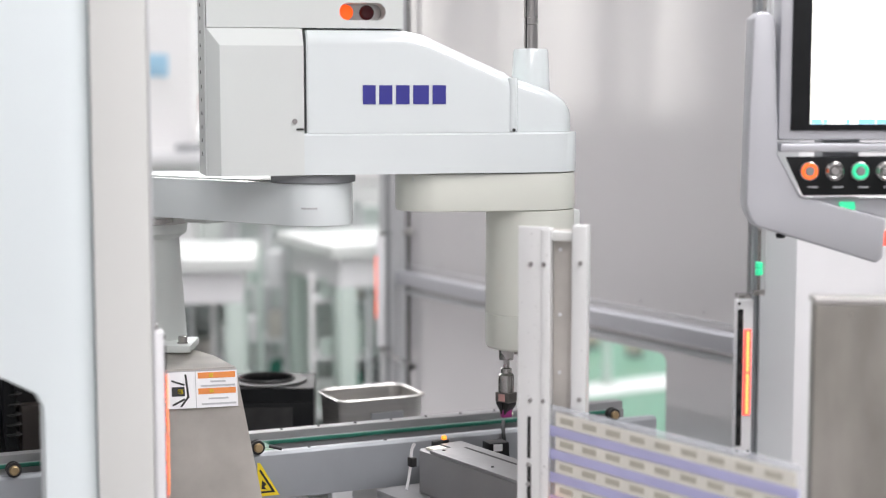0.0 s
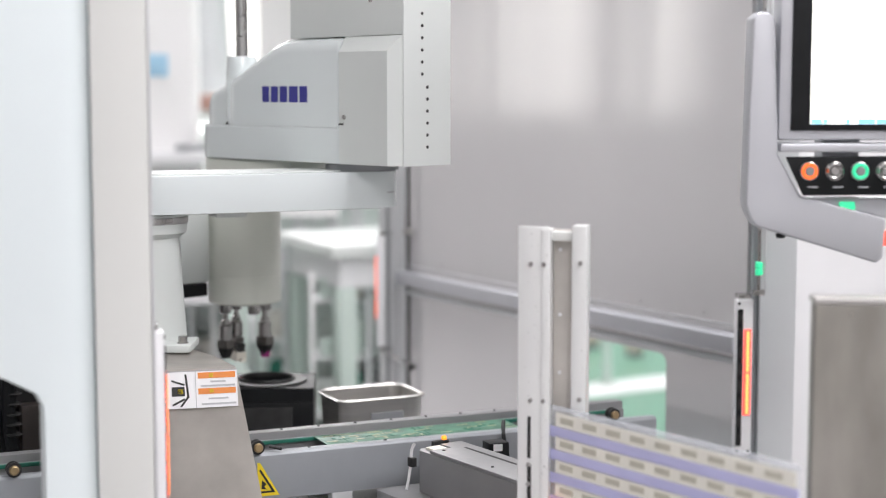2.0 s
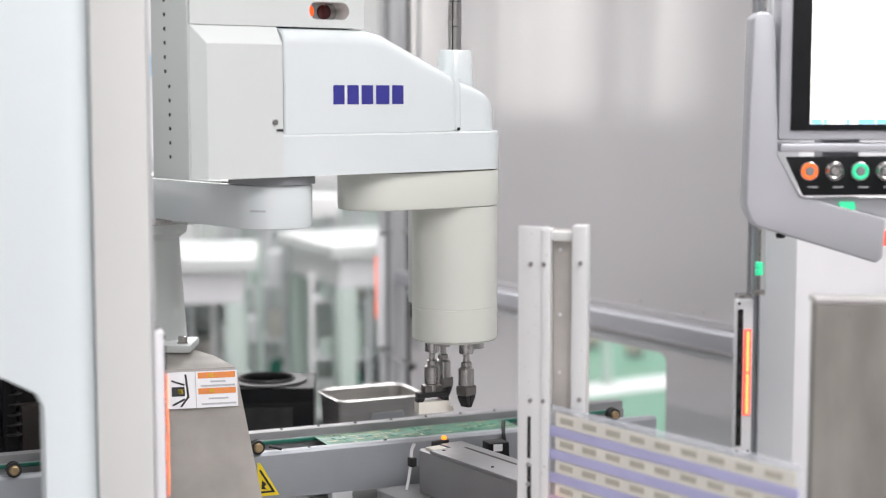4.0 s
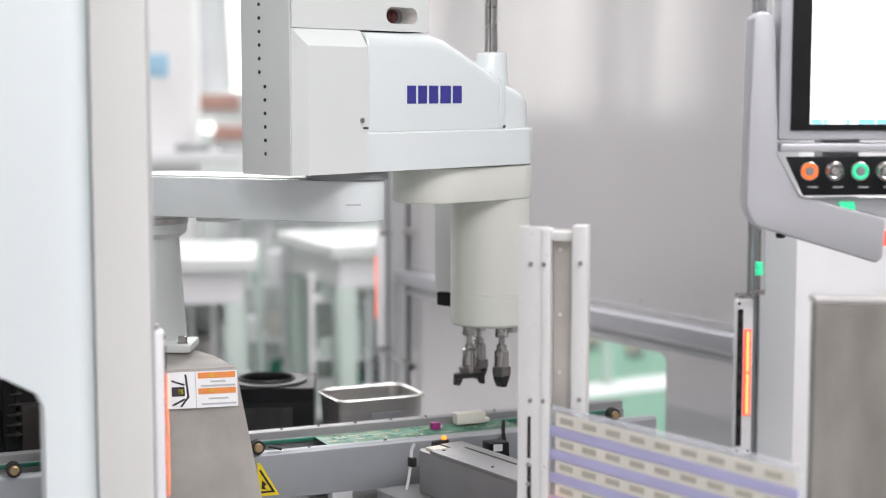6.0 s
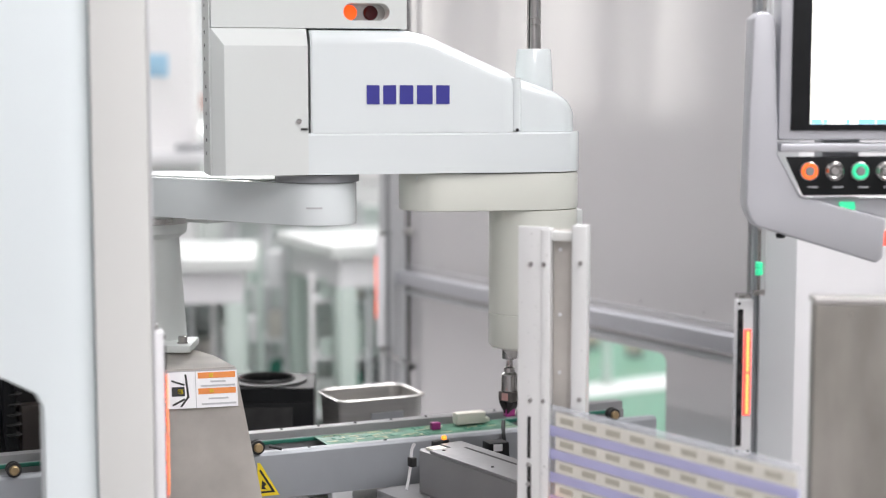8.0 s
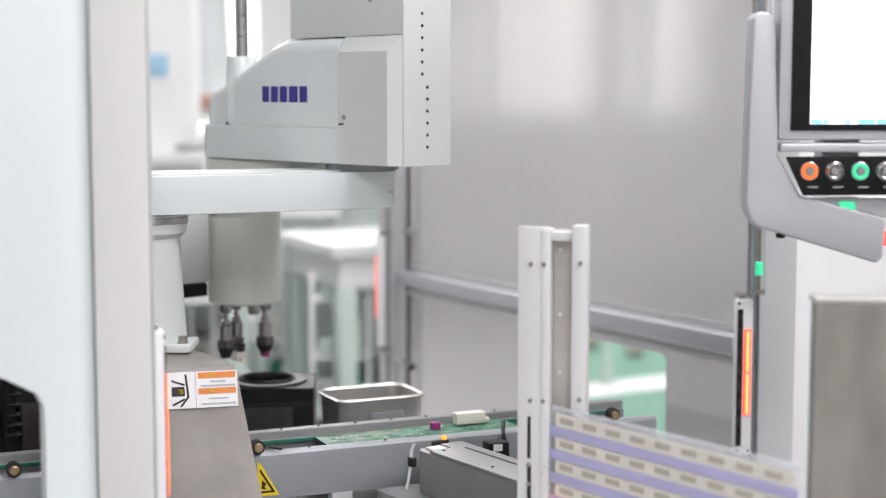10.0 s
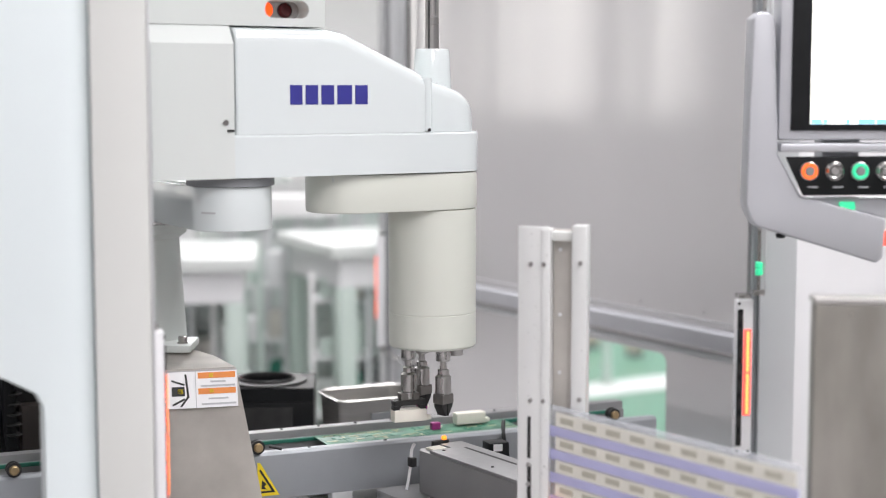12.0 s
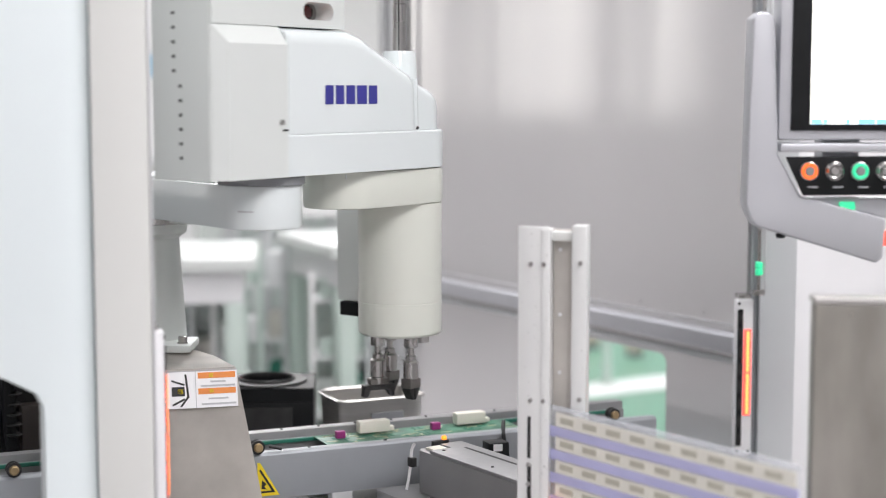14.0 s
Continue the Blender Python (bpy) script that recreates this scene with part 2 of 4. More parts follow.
def side_wall():
    w = thing("wall_panel", WM, "grey satin sheet-metal side wall with a pass-through opening", "machine wall", kind="structure")
    o0, o1, z0, z1, r = 0.225, 0.62, 0.70, 1.0, 0.025
    for a in ((-0.035, o0, 0.0, 2.3), (o1, 1.40, 0.0, 2.3), (o0, o1, z1, 2.3), (o0, o1, 0.0, z0)):
        part("sheet", box(a[0], a[1], -0.006, 0.006, a[2], a[3], 0), SHEETWALL, w)
    pts = [(o0, z1)] + [(o0 + r - r * math.sin(t), z1 - r + r * math.cos(t)) for t in np.linspace(0, math.pi / 2, 8)]
    part("rounded_corner", prism(pts, 0.012, 0, pose(0, 0.006, 0, 90, 0, 0)), SHEETWALL, w)
    rail = [(0.008, 1.040), (0.036, 1.040), (0.040, 1.044), (0.040, 1.076), (0.037, 1.079), (0.008, 1.081)]
    part("rail", prism(rail, 1.43, 0.0015, Matrix(((0, 0, 1, -0.03), (1, 0, 0, 0), (0, 1, 0, 0), (0, 0, 0, 1)))), PENDANT, w, "light grey cross rail")
    part("rail_lip", box(-0.03, 1.40, 0.0065, 0.010, 1.094, 1.098, 0.001), ALU, w, "thin bright sheet edge over the rail")
    part("lower_lip", box(-0.03, 1.40, 0.0065, 0.014, 1.012, 1.024, 0.001), POSTGREY, w)
    for k in range(6):
        part("screw", rod((0.10 + 0.22 * k, 0.0062, 1.112), (0.10 + 0.22 * k, 0.0085, 1.112), 0.0025, 8), CHROME, w, "small bright screw")


def profile_post(name, m, sx, sy, height, material, label):
    """An extruded corner post with a slot down each broad face."""
    p = thing(name, m, label, "machine post")
    pts, s, d = [], 0.005, 0.006
    hx, hy = sx / 2, sy / 2
    pts = [(-hx, -hy), (-s, -hy), (-s, -hy + d), (s, -hy + d), (s, -hy), (hx, -hy), (hx, -s), (hx - d, -s), (hx - d, s), (hx, s), (hx, hy),
           (s, hy), (s, hy - d), (-s, hy - d), (-s, hy), (-hx, hy), (-hx, s), (-hx + d, s), (-hx + d, -s), (-hx, -s)]
    part("extrusion", prism(pts, height, 0.001), material, p)
    return p


def light_bar(m, length=0.33, label="white status light bar with glowing red strip", lit=0.55):
    """A slim bar: housing, dark window with cells, glowing strip, end screws. Its front looks along -y."""
    b = thing("light_bar", m, label, "light bar", "light bars on the posts")
    part("housing", box(-0.018, 0.018, -0.012, 0.012, 0, length, 0.004), STICKER, b, "white plastic housing")
    part("sensor_window", box(-0.0155, -0.0045, -0.0135, -0.0125, 0.02, length - 0.02, 0), BLACK, b, "black sensor window")
    for k in range(8):
        z = 0.035 + k * (length - 0.07) / 7
        part("sensor_cell", box(-0.0135, -0.0065, -0.0145, -0.0137, z - 0.012, z + 0.012, 0), DARKTOOL, b)
    part("glow_strip", box(-0.002, 0.0135, -0.015, -0.0125, length * 0.26, length * 0.81, 0.001), REDLED, b, "glowing red strip")
    part("hot_line", box(0.003, 0.009, -0.0165, -0.0155, length * 0.27, length * 0.53, 0.0005), ORANGELED, b, "bright orange LED line")
    part("hot_line", box(0.003, 0.009, -0.0165, -0.0155, length * 0.54, length * 0.80, 0.0005), ORANGELED, b, "bright orange LED line")
    for x, z in ((-0.013, 0.008), (0.011, 0.008), (-0.013, length - 0.008)):
        part("screw", rod((x, -0.010, z), (x, -0.0135, z), 0.003), DARKTOOL, b)
    part("bracket", box(-0.012, 0.016, -0.004, 0.03, length + 0.002, length + 0.010, 0.001), CHROME, b, "steel mounting bracket")
    part("bracket", box(-0.012, 0.016, -0.004, 0.03, -0.010, -0.002, 0.001), CHROME, b, "steel mounting bracket")
    return b


def enclosure():
    side_wall()
    p = thing("corner_post", pose(0.7095, 3.262, 0, 0, 0, -4), "pale grey corner post beside the side wall", "machine post")
    part("column", box(-0.0375, 0.0375, 0, 0.07, 0, 2.3, 0.004), POSTGREY, p)
    part("edge_strip", box(-0.050, -0.039, 0.02, 0.06, 0, 2.3, 0.002), RAILGREY, p, "dark grey joint strip")
    profile_post("corner_post", pose(-0.135, 4.585, 0, 0, 0, 32), 0.08, 0.08, 2.3, ALU, "light grey aluminium corner post behind the robot")
    light_bar(pose(0.630, 3.225, 0.838, 0, 0, 4))
    light_bar(pose(-0.180, 4.52, 0.853, 0, 0, -97))
    light_bar(pose(-0.412, 2.20, 0.930, 0, 0, 102), 0.33, "white status light bar with glowing red strip beside the front post")
    for x, y, z in ((0.655, 3.20, 1.185), ):
        c = thing("sensor_cable", pose(x, y, z), "thin grey steel tube with a green lit connector", "cable")
        part("tube", rod((0, 0, 0), (0.002, 0, 1.1), 0.004), CHROME, c)
        part("tube", rod((0.012, 0, 0), (0.014, 0, 1.1), 0.003), ALU, c)
        part("connector", lathe([(0.003, 0.035), (0.008, 0.038), (0.008, 0.048), (0.006, 0.050), (0.008, 0.053), (0.008, 0.062), (0.003, 0.065)], 14), GREENLED, c, "green glowing connector")
        part("elbow", box(-0.012, 0.012, -0.008, 0.008, -0.006, 0.006, 0.002), CHROME, c)
    # far post: cable clips and a short arm
    c = thing("cable_run", pose(-0.10, 4.50, 0), "thin grey cables clipped up the far post", "cable")
    part("cable", rod((0, 0, 0.6), (0, 0, 2.3), 0.005), DARKTOOL, c)
    part("cable", rod((-0.06, 0, 0.6), (-0.06, 0, 2.3), 0.006), CASTING, c)
    part("clip", box(-0.016, 0.018, -0.016, 0.004, 1.185, 1.205, 0.003), CHROME, c, "steel cable clip")
    part("stay", rod((-0.075, -0.01, 0.845), (0.01, -0.01, 0.80), 0.005), CHROME, c, "slanted steel stay")
    part("knob", rod((0.0, -0.02, 0.80), (0.02, -0.02, 0.80), 0.009), DARKTOOL, c)
    # front wall
    fm = pose(-0.488, 2.15, 0, 0, 0, 28)
    w = thing("wall_front", fm, "pale blue-white painted machine front panel with a cut-out", "machine wall", kind="structure")
    pts = [(0.0, 0.0), (0.0, 2.3), (-1.0, 2.3), (-1.0, 1.60), (-0.125, 1.209), (-0.081, 1.184), (-0.072, 1.165), (-0.072, 0.0)]
    part("panel", prism(pts, 0.03, 0.003, pose(0, 0.03, 0, 90, 0, 0)), PAINT, w)
    part("groove_strip", box(0.002, 0.010, 0.002, 0.03, 0, 2.3, 0.002), PAINT, w, "pale joint strip")
    post = thing("front_post", pose(-0.437, 2.178, 0, 0, 0, 12), "pale cream-grey painted machine front post", "machine post")
    part("column", box(-0.054, 0.024, -0.030, 0.030, 0, 2.3, 0.006), PALE, post)
    part("edge_strip", box(0.0245, 0.028, -0.026, 0.026, 0, 2.3, 0.001), ALU, post)


# ---- machine base, conveyor ----
def machine_base():
    b = thing("work_table", LINE, "grey steel machine table under the conveyor", "machine table")
    part("table_plate", box(0.05, 1.62, 2.30, 3.36, 0.79, 0.82, 0.003), RAILLIGHT, b)
    part("cabinet", box(0.10, 1.55, 2.36, 3.32, 0.0, 0.788, 0.004), PAINT, b, "white painted cabinet")


def conveyor():
    c = thing("conveyor", LINE, "grey aluminium board conveyor with green belts", "conveyor")
    s0, s1 = 0.28, 1.60
    part("rear_rail", prism([(2.800, 0.86), (2.800, 0.940), (2.806, 0.940), (2.806, 0.955), (2.832, 0.955), (2.832, 0.86)], s1 - s0, 0.0015, Matrix(((0, 0, 1, s0), (1, 0, 0, 0), (0, 1, 0, 0), (0, 0, 0, 1)))), RAILLIGHT, c)
    part("front_rail", prism([(2.667, 0.862), (2.667, 0.944), (2.672, 0.949), (2.688, 0.949), (2.688, 0.940), (2.695, 0.940), (2.695, 0.862)], s1 - s0, 0.0015, Matrix(((0, 0, 1, s0), (1, 0, 0, 0), (0, 1, 0, 0), (0, 0, 0, 1)))), RAILGREY, c)
    part("belt", box(s0 + 0.02, s1 - 0.02, 2.792, 2.7995, 0.934, 0.9405, 0.001), BELT, c, "green rubber belt")
    part("belt", box(s0 + 0.02, s1 - 0.02, 2.6955, 2.703, 0.934, 0.9405, 0.001), BELT, c, "green rubber belt")
    for s in (0.34, 0.768, 1.50):
        part("pulley", moved(lathe([(0.004, -0.008), (0.013, -0.008), (0.013, -0.005), (0.010, -0.004), (0.010, 0.004), (0.013, 0.005), (0.013, 0.008), (0.004, 0.008)], 20), pose(s, 2.670, 0.961, 90, 0, 0)), DARKTOOL, c, "dark steel belt pulley")
        part("hub", moved(lathe([(0.0085, -0.004), (0.0085, 0.002), (0.006, 0.004), (0.003, 0.004)], 16), pose(s, 2.660, 0.961, 90, 0, 0)), BRASS, c, "brass hub")
    for k in range(9):
        s = 0.86 + 0.075 * k
        part("screw", rod((s, 2.82, 0.955), (s, 2.82, 0.957), 0.003, 8), DARKTOOL, c)
    for s in (0.87, 1.02):
        part("screw", rod((s, 2.680, 0.949), (s, 2.680, 0.951), 0.003, 8), DARKTOOL, c)
    for s in (0.42, 0.93, 1.45):
        part("leg", box(s - 0.02, s + 0.02, 2.668, 2.694, 0.82, 0.862, 0.002), ALU, c, "aluminium foot")
        part("leg", box(s - 0.02, s + 0.02, 2.805, 2.83, 0.82, 0.86, 0.002), ALU, c, "aluminium foot")
    part("lever", rod((0.790, 2.668, 0.961), (0.812, 2.662, 0.955), 0.003), DARKTOOL, c)
    cable = thing("air_hose", Matrix.Identity(4), "black hose looping over the conveyor end", "hose")
    part("hose", tube([(0.118, 2.98, 0.96), (0.115, 2.95, 0.95), (0.12, 2.93, 0.92), (0.13, 2.92, 0.88), (0.135, 2.91, 0.84)], 0.004), BLACK, cable)


# feeder in front of the conveyor, at the pick place
def feeder():
    f = thing("part_feeder", pose(-0.043, 2.785, 0, 0, 0, -56), "grey sheet-metal part feeder beside the conveyor", "feeder")
    part("cover", prism([(0, 0), (0.36, 0), (0.36, 0.098), (0.0, 0.098), (-0.012, 0.088), (-0.012, 0.010)], 0.078, 0.002, pose(0, 0, 0.8705)), RAILLIGHT, f)
    part("top_plate", prism([(0.034, 0.0), (0.36, 0.0), (0.36, 0.092), (0.0, 0.092), (0.0, 0.046), (0.034, 0.046)], 0.006, 0.0012, pose(0, 0, 0.9488)), RAILLIGHT, f, "grey aluminium top plate with a stepped end")
    part("slot", box(0.05, 0.35, 0.064, 0.070, 0.9545, 0.9552, 0), DARKTOOL, f, "dark slot along the cover")
    part("nest_lip", box(0.002, 0.030, 0.012, 0.042, 0.9487, 0.9535, 0.001), CERAMIC, f, "cream nest lip")
    part("sensor_block", box(-0.022, -0.013, 0.040, 0.075, 0.935, 0.957, 0.002), DARKTOOL, f, "dark sensor block")
    part("sensor_lamp", moved(lathe([(0.0045, 0), (0.0055, 0.003), (0.004, 0.007), (0.001, 0.008)], 14), pose(-0.0175, 0.066, 0.957)), SENSORLAMP, f, "lit amber sensor lamp")
    part("wire", tube([(-0.016, 0.0, 0.957), (-0.022, -0.003, 0.95), (-0.022, -0.004, 0.93), (-0.024, -0.006, 0.90), (-0.028, -0.010, 0.871)], 0.0028), STICKER, f, "white wire")
    part("clamp", box(-0.027, -0.012, -0.009, 0.002, 0.915, 0.932, 0.001), DARKTOOL, f)
    part("base", box(-0.060, 0.36, -0.055, 0.095, 0.8205, 0.870, 0.002), RAILLIGHT, f, "bright aluminium base block")
    for x in (0.05, 0.20):
        part("screw", rod((x, 0.02, 0.9548), (x, 0.02, 0.9565), 0.0028, 8), DARKTOOL, f)
    v = thing("valve_block", LINE, "small black valve block with white label by the feeder", "valve")
    part("valve_body", box(1.195, 1.235, 2.59, 2.625, 0.905, 0.945, 0.002), BLACK, v)
    part("label", box(1.202, 1.220, 2.5885, 2.5898, 0.930, 0.943, 0), STICKER, v, "white label")
    part("valve_foot", box(1.19, 1.24, 2.585, 2.63, 0.82, 0.9045, 0.002), CASTING, v)
    part("knob", rod((1.24, 2.60, 0.88), (1.256, 2.60, 0.88), 0.007, 10), CHROME, v)


def board():
    p = thing("circuit_board", LINE, "green circuit board with gold pads on the conveyor", "circuit board")
    part("laminate", box(0, 0.40, 2.704, 2.791, 0.9412, 0.9432, 0.0003), PCB, p)
    rng = random.Random(4)
    for k in range(64):
        x, y = rng.uniform(0.015, 0.385), rng.uniform(2.710, 2.785)
        w, h = rng.choice(((0.016, 0.006), (0.008, 0.008), (0.024, 0.004), (0.006, 0.012)))
        part("pad", box(x - w / 2, x + w / 2, y - h / 2, y + h / 2, 0.9433, 0.9437, 0), COPPER if k % 3 else BELT, p)
    for x in (0.045, 0.20, 0.212):
        part("slot", box(x, x + 0.002, 2.708, 2.787, 0.9433, 0.9436, 0), BELT, p)
    return p


# ---- pedestal, black light box, tray ----
def pedestal():
    h = thing("pedestal_cover", Matrix.Identity(4), "dull stainless sheet cover under the robot with a warning label", "machine cover")
    top = [(-0.62, 2.585, 1.126), (-0.3585, 2.65, 1.127), (-0.424, 2.84, 1.114), (-0.62, 3.12, 1.114)]
    low = [(-0.62, 2.525, 0.82), (-0.291, 2.59, 0.82), (-0.29, 2.66, 0.82), (-0.62, 2.66, 0.82)]
    bm = bmesh.new()
    front = [bm.verts.new(p) for p in (low[0], low[1], top[1], top[0])]
    bm.faces.new(front)
    bm.faces.new((front[3], front[2], bm.verts.new(top[2]), bm.verts.new(top[3])))
    bmesh.ops.solidify(bm, geom=bm.faces[:], thickness=0.004)
    bevel(bm, 0.0015)
    part("sheet", bm, HOODSTEEL, h)
    # warning label on the sloping front
    a, b, c, d = (Vector(p) for p in (low[0], low[1], top[1], top[0]))
    ux = (c - d).normalized()
    uz = ((c - b) - ux * (c - b).dot(ux)).normalized()
    un = ux.cross(uz)
    o = c - ux * 0.1225 - uz * 0.0675 + un * 0.002
    lm = Matrix(((ux.x, uz.x, un.x, o.x), (ux.y, uz.y, un.y, o.y), (ux.z, uz.z, un.z, o.z), (0, 0, 0, 1)))
    flip = -1 if un.y > 0 else 1
    lm = lm if flip == 1 else lm @ Matrix.Translation((0, 0, -0.006))
    s = part("warning_label", box(0, 0.124, 0, 0.064, 0, 0.0008, 0), STICKER, h, "white warning label with orange bands and a pictogram")
    s.matrix_world = lm
    e = 0.0014 * flip

    def on(name, x0, x1, y0, y1, m, lab=""):
        q = part(name, box(x0, x1, y0, y1, min(0.0008, e), max(0.0008, e) + 0.0002, 0), m, s, lab)
        return q
    on("border", 0.0, 0.124, 0.0625, 0.064, GREYINK)
    on("divider", 0.0525, 0.0535, 0, 0.064, GREYINK)
    on("orange_band", 0.057, 0.121, 0.050, 0.060, ORANGE, "orange caution band")
    on("orange_band", 0.057, 0.121, 0.023, 0.033, ORANGE, "orange caution band")
    on("yellow_mark", 0.076, 0.083, 0.052, 0.058, YELLOW)
    on("yellow_mark", 0.076, 0.083, 0.025, 0.031, YELLOW)
    for k, (x0, x1, y) in enumerate(((0.078, 0.104, 0.044), (0.062, 0.120, 0.037), (0.074, 0.108, 0.015), (0.062, 0.121, 0.006))):
        on("text_bar", x0, x1, y - 0.0015, y + 0.0015, GREYINK)
    on("pictogram_block", 0.012, 0.034, 0.021, 0.037, INK)
    on("pictogram_lamp", 0.022, 0.031, 0.025, 0.033, YELLOW)
    for x0, y0, x1, y1, w in ((0.040, 0.018, 0.036, 0.058, 0.0035), (0.012, 0.048, 0.034, 0.040, 0.003), (0.013, 0.006, 0.034, 0.016, 0.0035), (0.027, 0.003, 0.040, 0.020, 0.0035)):
        ln = math.hypot(x1 - x0, y1 - y0)
        q = part("pictogram_stroke", box(-w / 2, w / 2, 0, ln, min(0.0008, e), max(0.0008, e) + 0.0002, 0), INK, s)
        q.matrix_basis = pose(x0, y0, 0, 0, 0, math.degrees(math.atan2(y1 - y0, x1 - x0)) - 90)
    # yellow triangle on the conveyor rail
    t = thing("hazard_sign", LINE @ pose(0.772, 2.6655, 0.870, 90, 0, 0), "yellow and black triangular hazard sticker on the rail", "warning sign")
    part("triangle", prism([(-0.005, 0.0), (0.036, 0.0), (0.0, 0.062), (-0.005, 0.062)], 0.0008, 0), YELLOW, t)
    part("frame_stroke", prism([(0.0, 0.006), (0.028, 0.006), (0.001, 0.050), (-0.002, 0.048), (0.021, 0.0095), (0.0, 0.0095)], 0.0014, 0), INK, t)
    part("spark", prism([(0.002, 0.014), (0.012, 0.012), (0.007, 0.018), (0.012, 0.022), (0.003, 0.030)], 0.0014, 0), INK, t)


def dark_interior():
    d = thing("dark_interior", pose(-0.86, 3.02, 0, 0, 0, 23), "black block for the dark machine interior, with a ribbed hose", "drive unit")
    # black block added to give the dark interior seen past the cut-out
    part("housing", box(-0.28, 0.20, 0.0, 0.25, 0.82, 1.40, 0.01), BLACK, d)
    part("cover_plate", box(-0.10, 0.16, -0.012, -0.001, 0.98, 1.30, 0.004), DARKTOOL, d)
    part("side_box", box(0.02, 0.16, -0.05, -0.013, 0.82, 0.99, 0.004), mat("dark_brown_steel", (0.06, 0.05, 0.045), 0.4, 0.3), d)
    hose = part("hose", tube([(0.0, -0.06, 1.30), (0.005, -0.07, 1.2), (0.0, -0.075, 1.1), (-0.01, -0.07, 1.0), (0.0, -0.06, 0.9)], 0.014), BLACK, d, "black ribbed hose")
    for k in range(16):
        part("rib", moved(lathe([(0.012, -0.003), (0.017, 0), (0.012, 0.003)], 14), pose(0.002, -0.071, 0.94 + 0.02 * k)), DARKTOOL, hose)


def vision_box():
    b = thing("inspection_camera_box", pose(-0.388, 3.375, 0, 0, 0, 3), "black inspection camera box with a ring light on top", "camera box")
    part("housing", box(-0.105, 0.105, -0.09, 0.09, 0.82, 0.936, 0.004), BLACK, b)
    bore = [(0.056 * math.cos(a), 0.056 * math.sin(a)) for a in np.linspace(math.pi, -math.pi, 41)]
    edge = [(-0.105, 0.0), (-0.105, -0.09), (0.105, -0.09), (0.105, 0.09), (-0.105, 0.09), (-0.105, 0.0)]
    part("top_block", holed(edge, bore, 0.0295, pose(0, 0, 0.9365)), BLACK, b, "black top block with a round bore")
    part("outer_ring", annulus([(0.062, 0.966), (0.086, 0.966), (0.088, 0.968), (0.086, 0.971), (0.064, 0.971), (0.062, 0.968)], 48), DARKTOOL, b, "dark outer ring")
    part("ring_housing", annulus([(0.056, 0.966), (0.0605, 0.966), (0.0605, 0.975), (0.058, 0.9765), (0.056, 0.974)], 48), DARKTOOL, b, "dark ring light rim")
    part("lens", lathe([(0.002, 0.937), (0.030, 0.937), (0.030, 0.955), (0.026, 0.957), (0.024, 0.951), (0.001, 0.950)], 32), BLACK, b, "black lens")
    part("door", box(-0.06, 0.06, -0.0935, -0.0905, 0.85, 0.925, 0.002), DARKTOOL, b)
    # this ring glows all the time and stays inside the box until raised
    return part("ring_light", annulus([(0.037, -0.004), (0.055, -0.004), (0.0555, 0.001), (0.050, 0.003), (0.040, 0.001)], 48), RINGRED, b, "always-lit red-orange ring light, raised to imitate a flash")


def tray():
    t = thing("steel_tray", pose(-0.1555, 3.305, 0, 0, 0, 25), "stainless steel reject tray with rounded corners and rolled rim", "tray")
    hx, hy, r, n = 0.096, 0.072, 0.026, 8

    def ring(dx, z, rr):
        pts = []
        for cx, cy, a0 in ((1, 1, 0), (-1, 1, 90), (-1, -1, 180), (1, -1, 270)):
            for k in range(n):
                a = radians(a0 + 90 * k / (n - 1))
                pts.append((cx * (hx + dx - rr) + rr * math.cos(a), cy * (hy + dx - rr) + rr * math.sin(a), z))
        return pts
    bm = bmesh.new()
    spec = ((-0.010, 0.835, r), (-0.006, 0.832, r), (-0.002, 0.90, r), (0.0, 0.950, r), (0.005, 0.951, r + 0.004), (0.006, 0.954, r + 0.004), (0.003, 0.956, r + 0.004), (-0.002, 0.953, r), (-0.004, 0.90, r), (-0.008, 0.84, r))
    rows = [[bm.verts.new(p) for p in ring(*s)] for s in spec]
    for a, b in zip(rows, rows[1:]):
        for i in range(4 * n):
            j = (i + 1) % (4 * n)
            bm.faces.new((a[i], a[j], b[j], b[i]))
    bm.faces.new(rows[0]), bm.faces.new(rows[-1])
    part("pan", bm, STEEL, t)
    part("label_recess", box(-0.03, 0.045, -0.0755, -0.0715, 0.885, 0.925, 0.002), CASTING, t, "dark stamped plate")
    part("shelf", box(-0.10, 0.10, -0.075, 0.075, 0.821, 0.831, 0.002), RAILLIGHT, t)


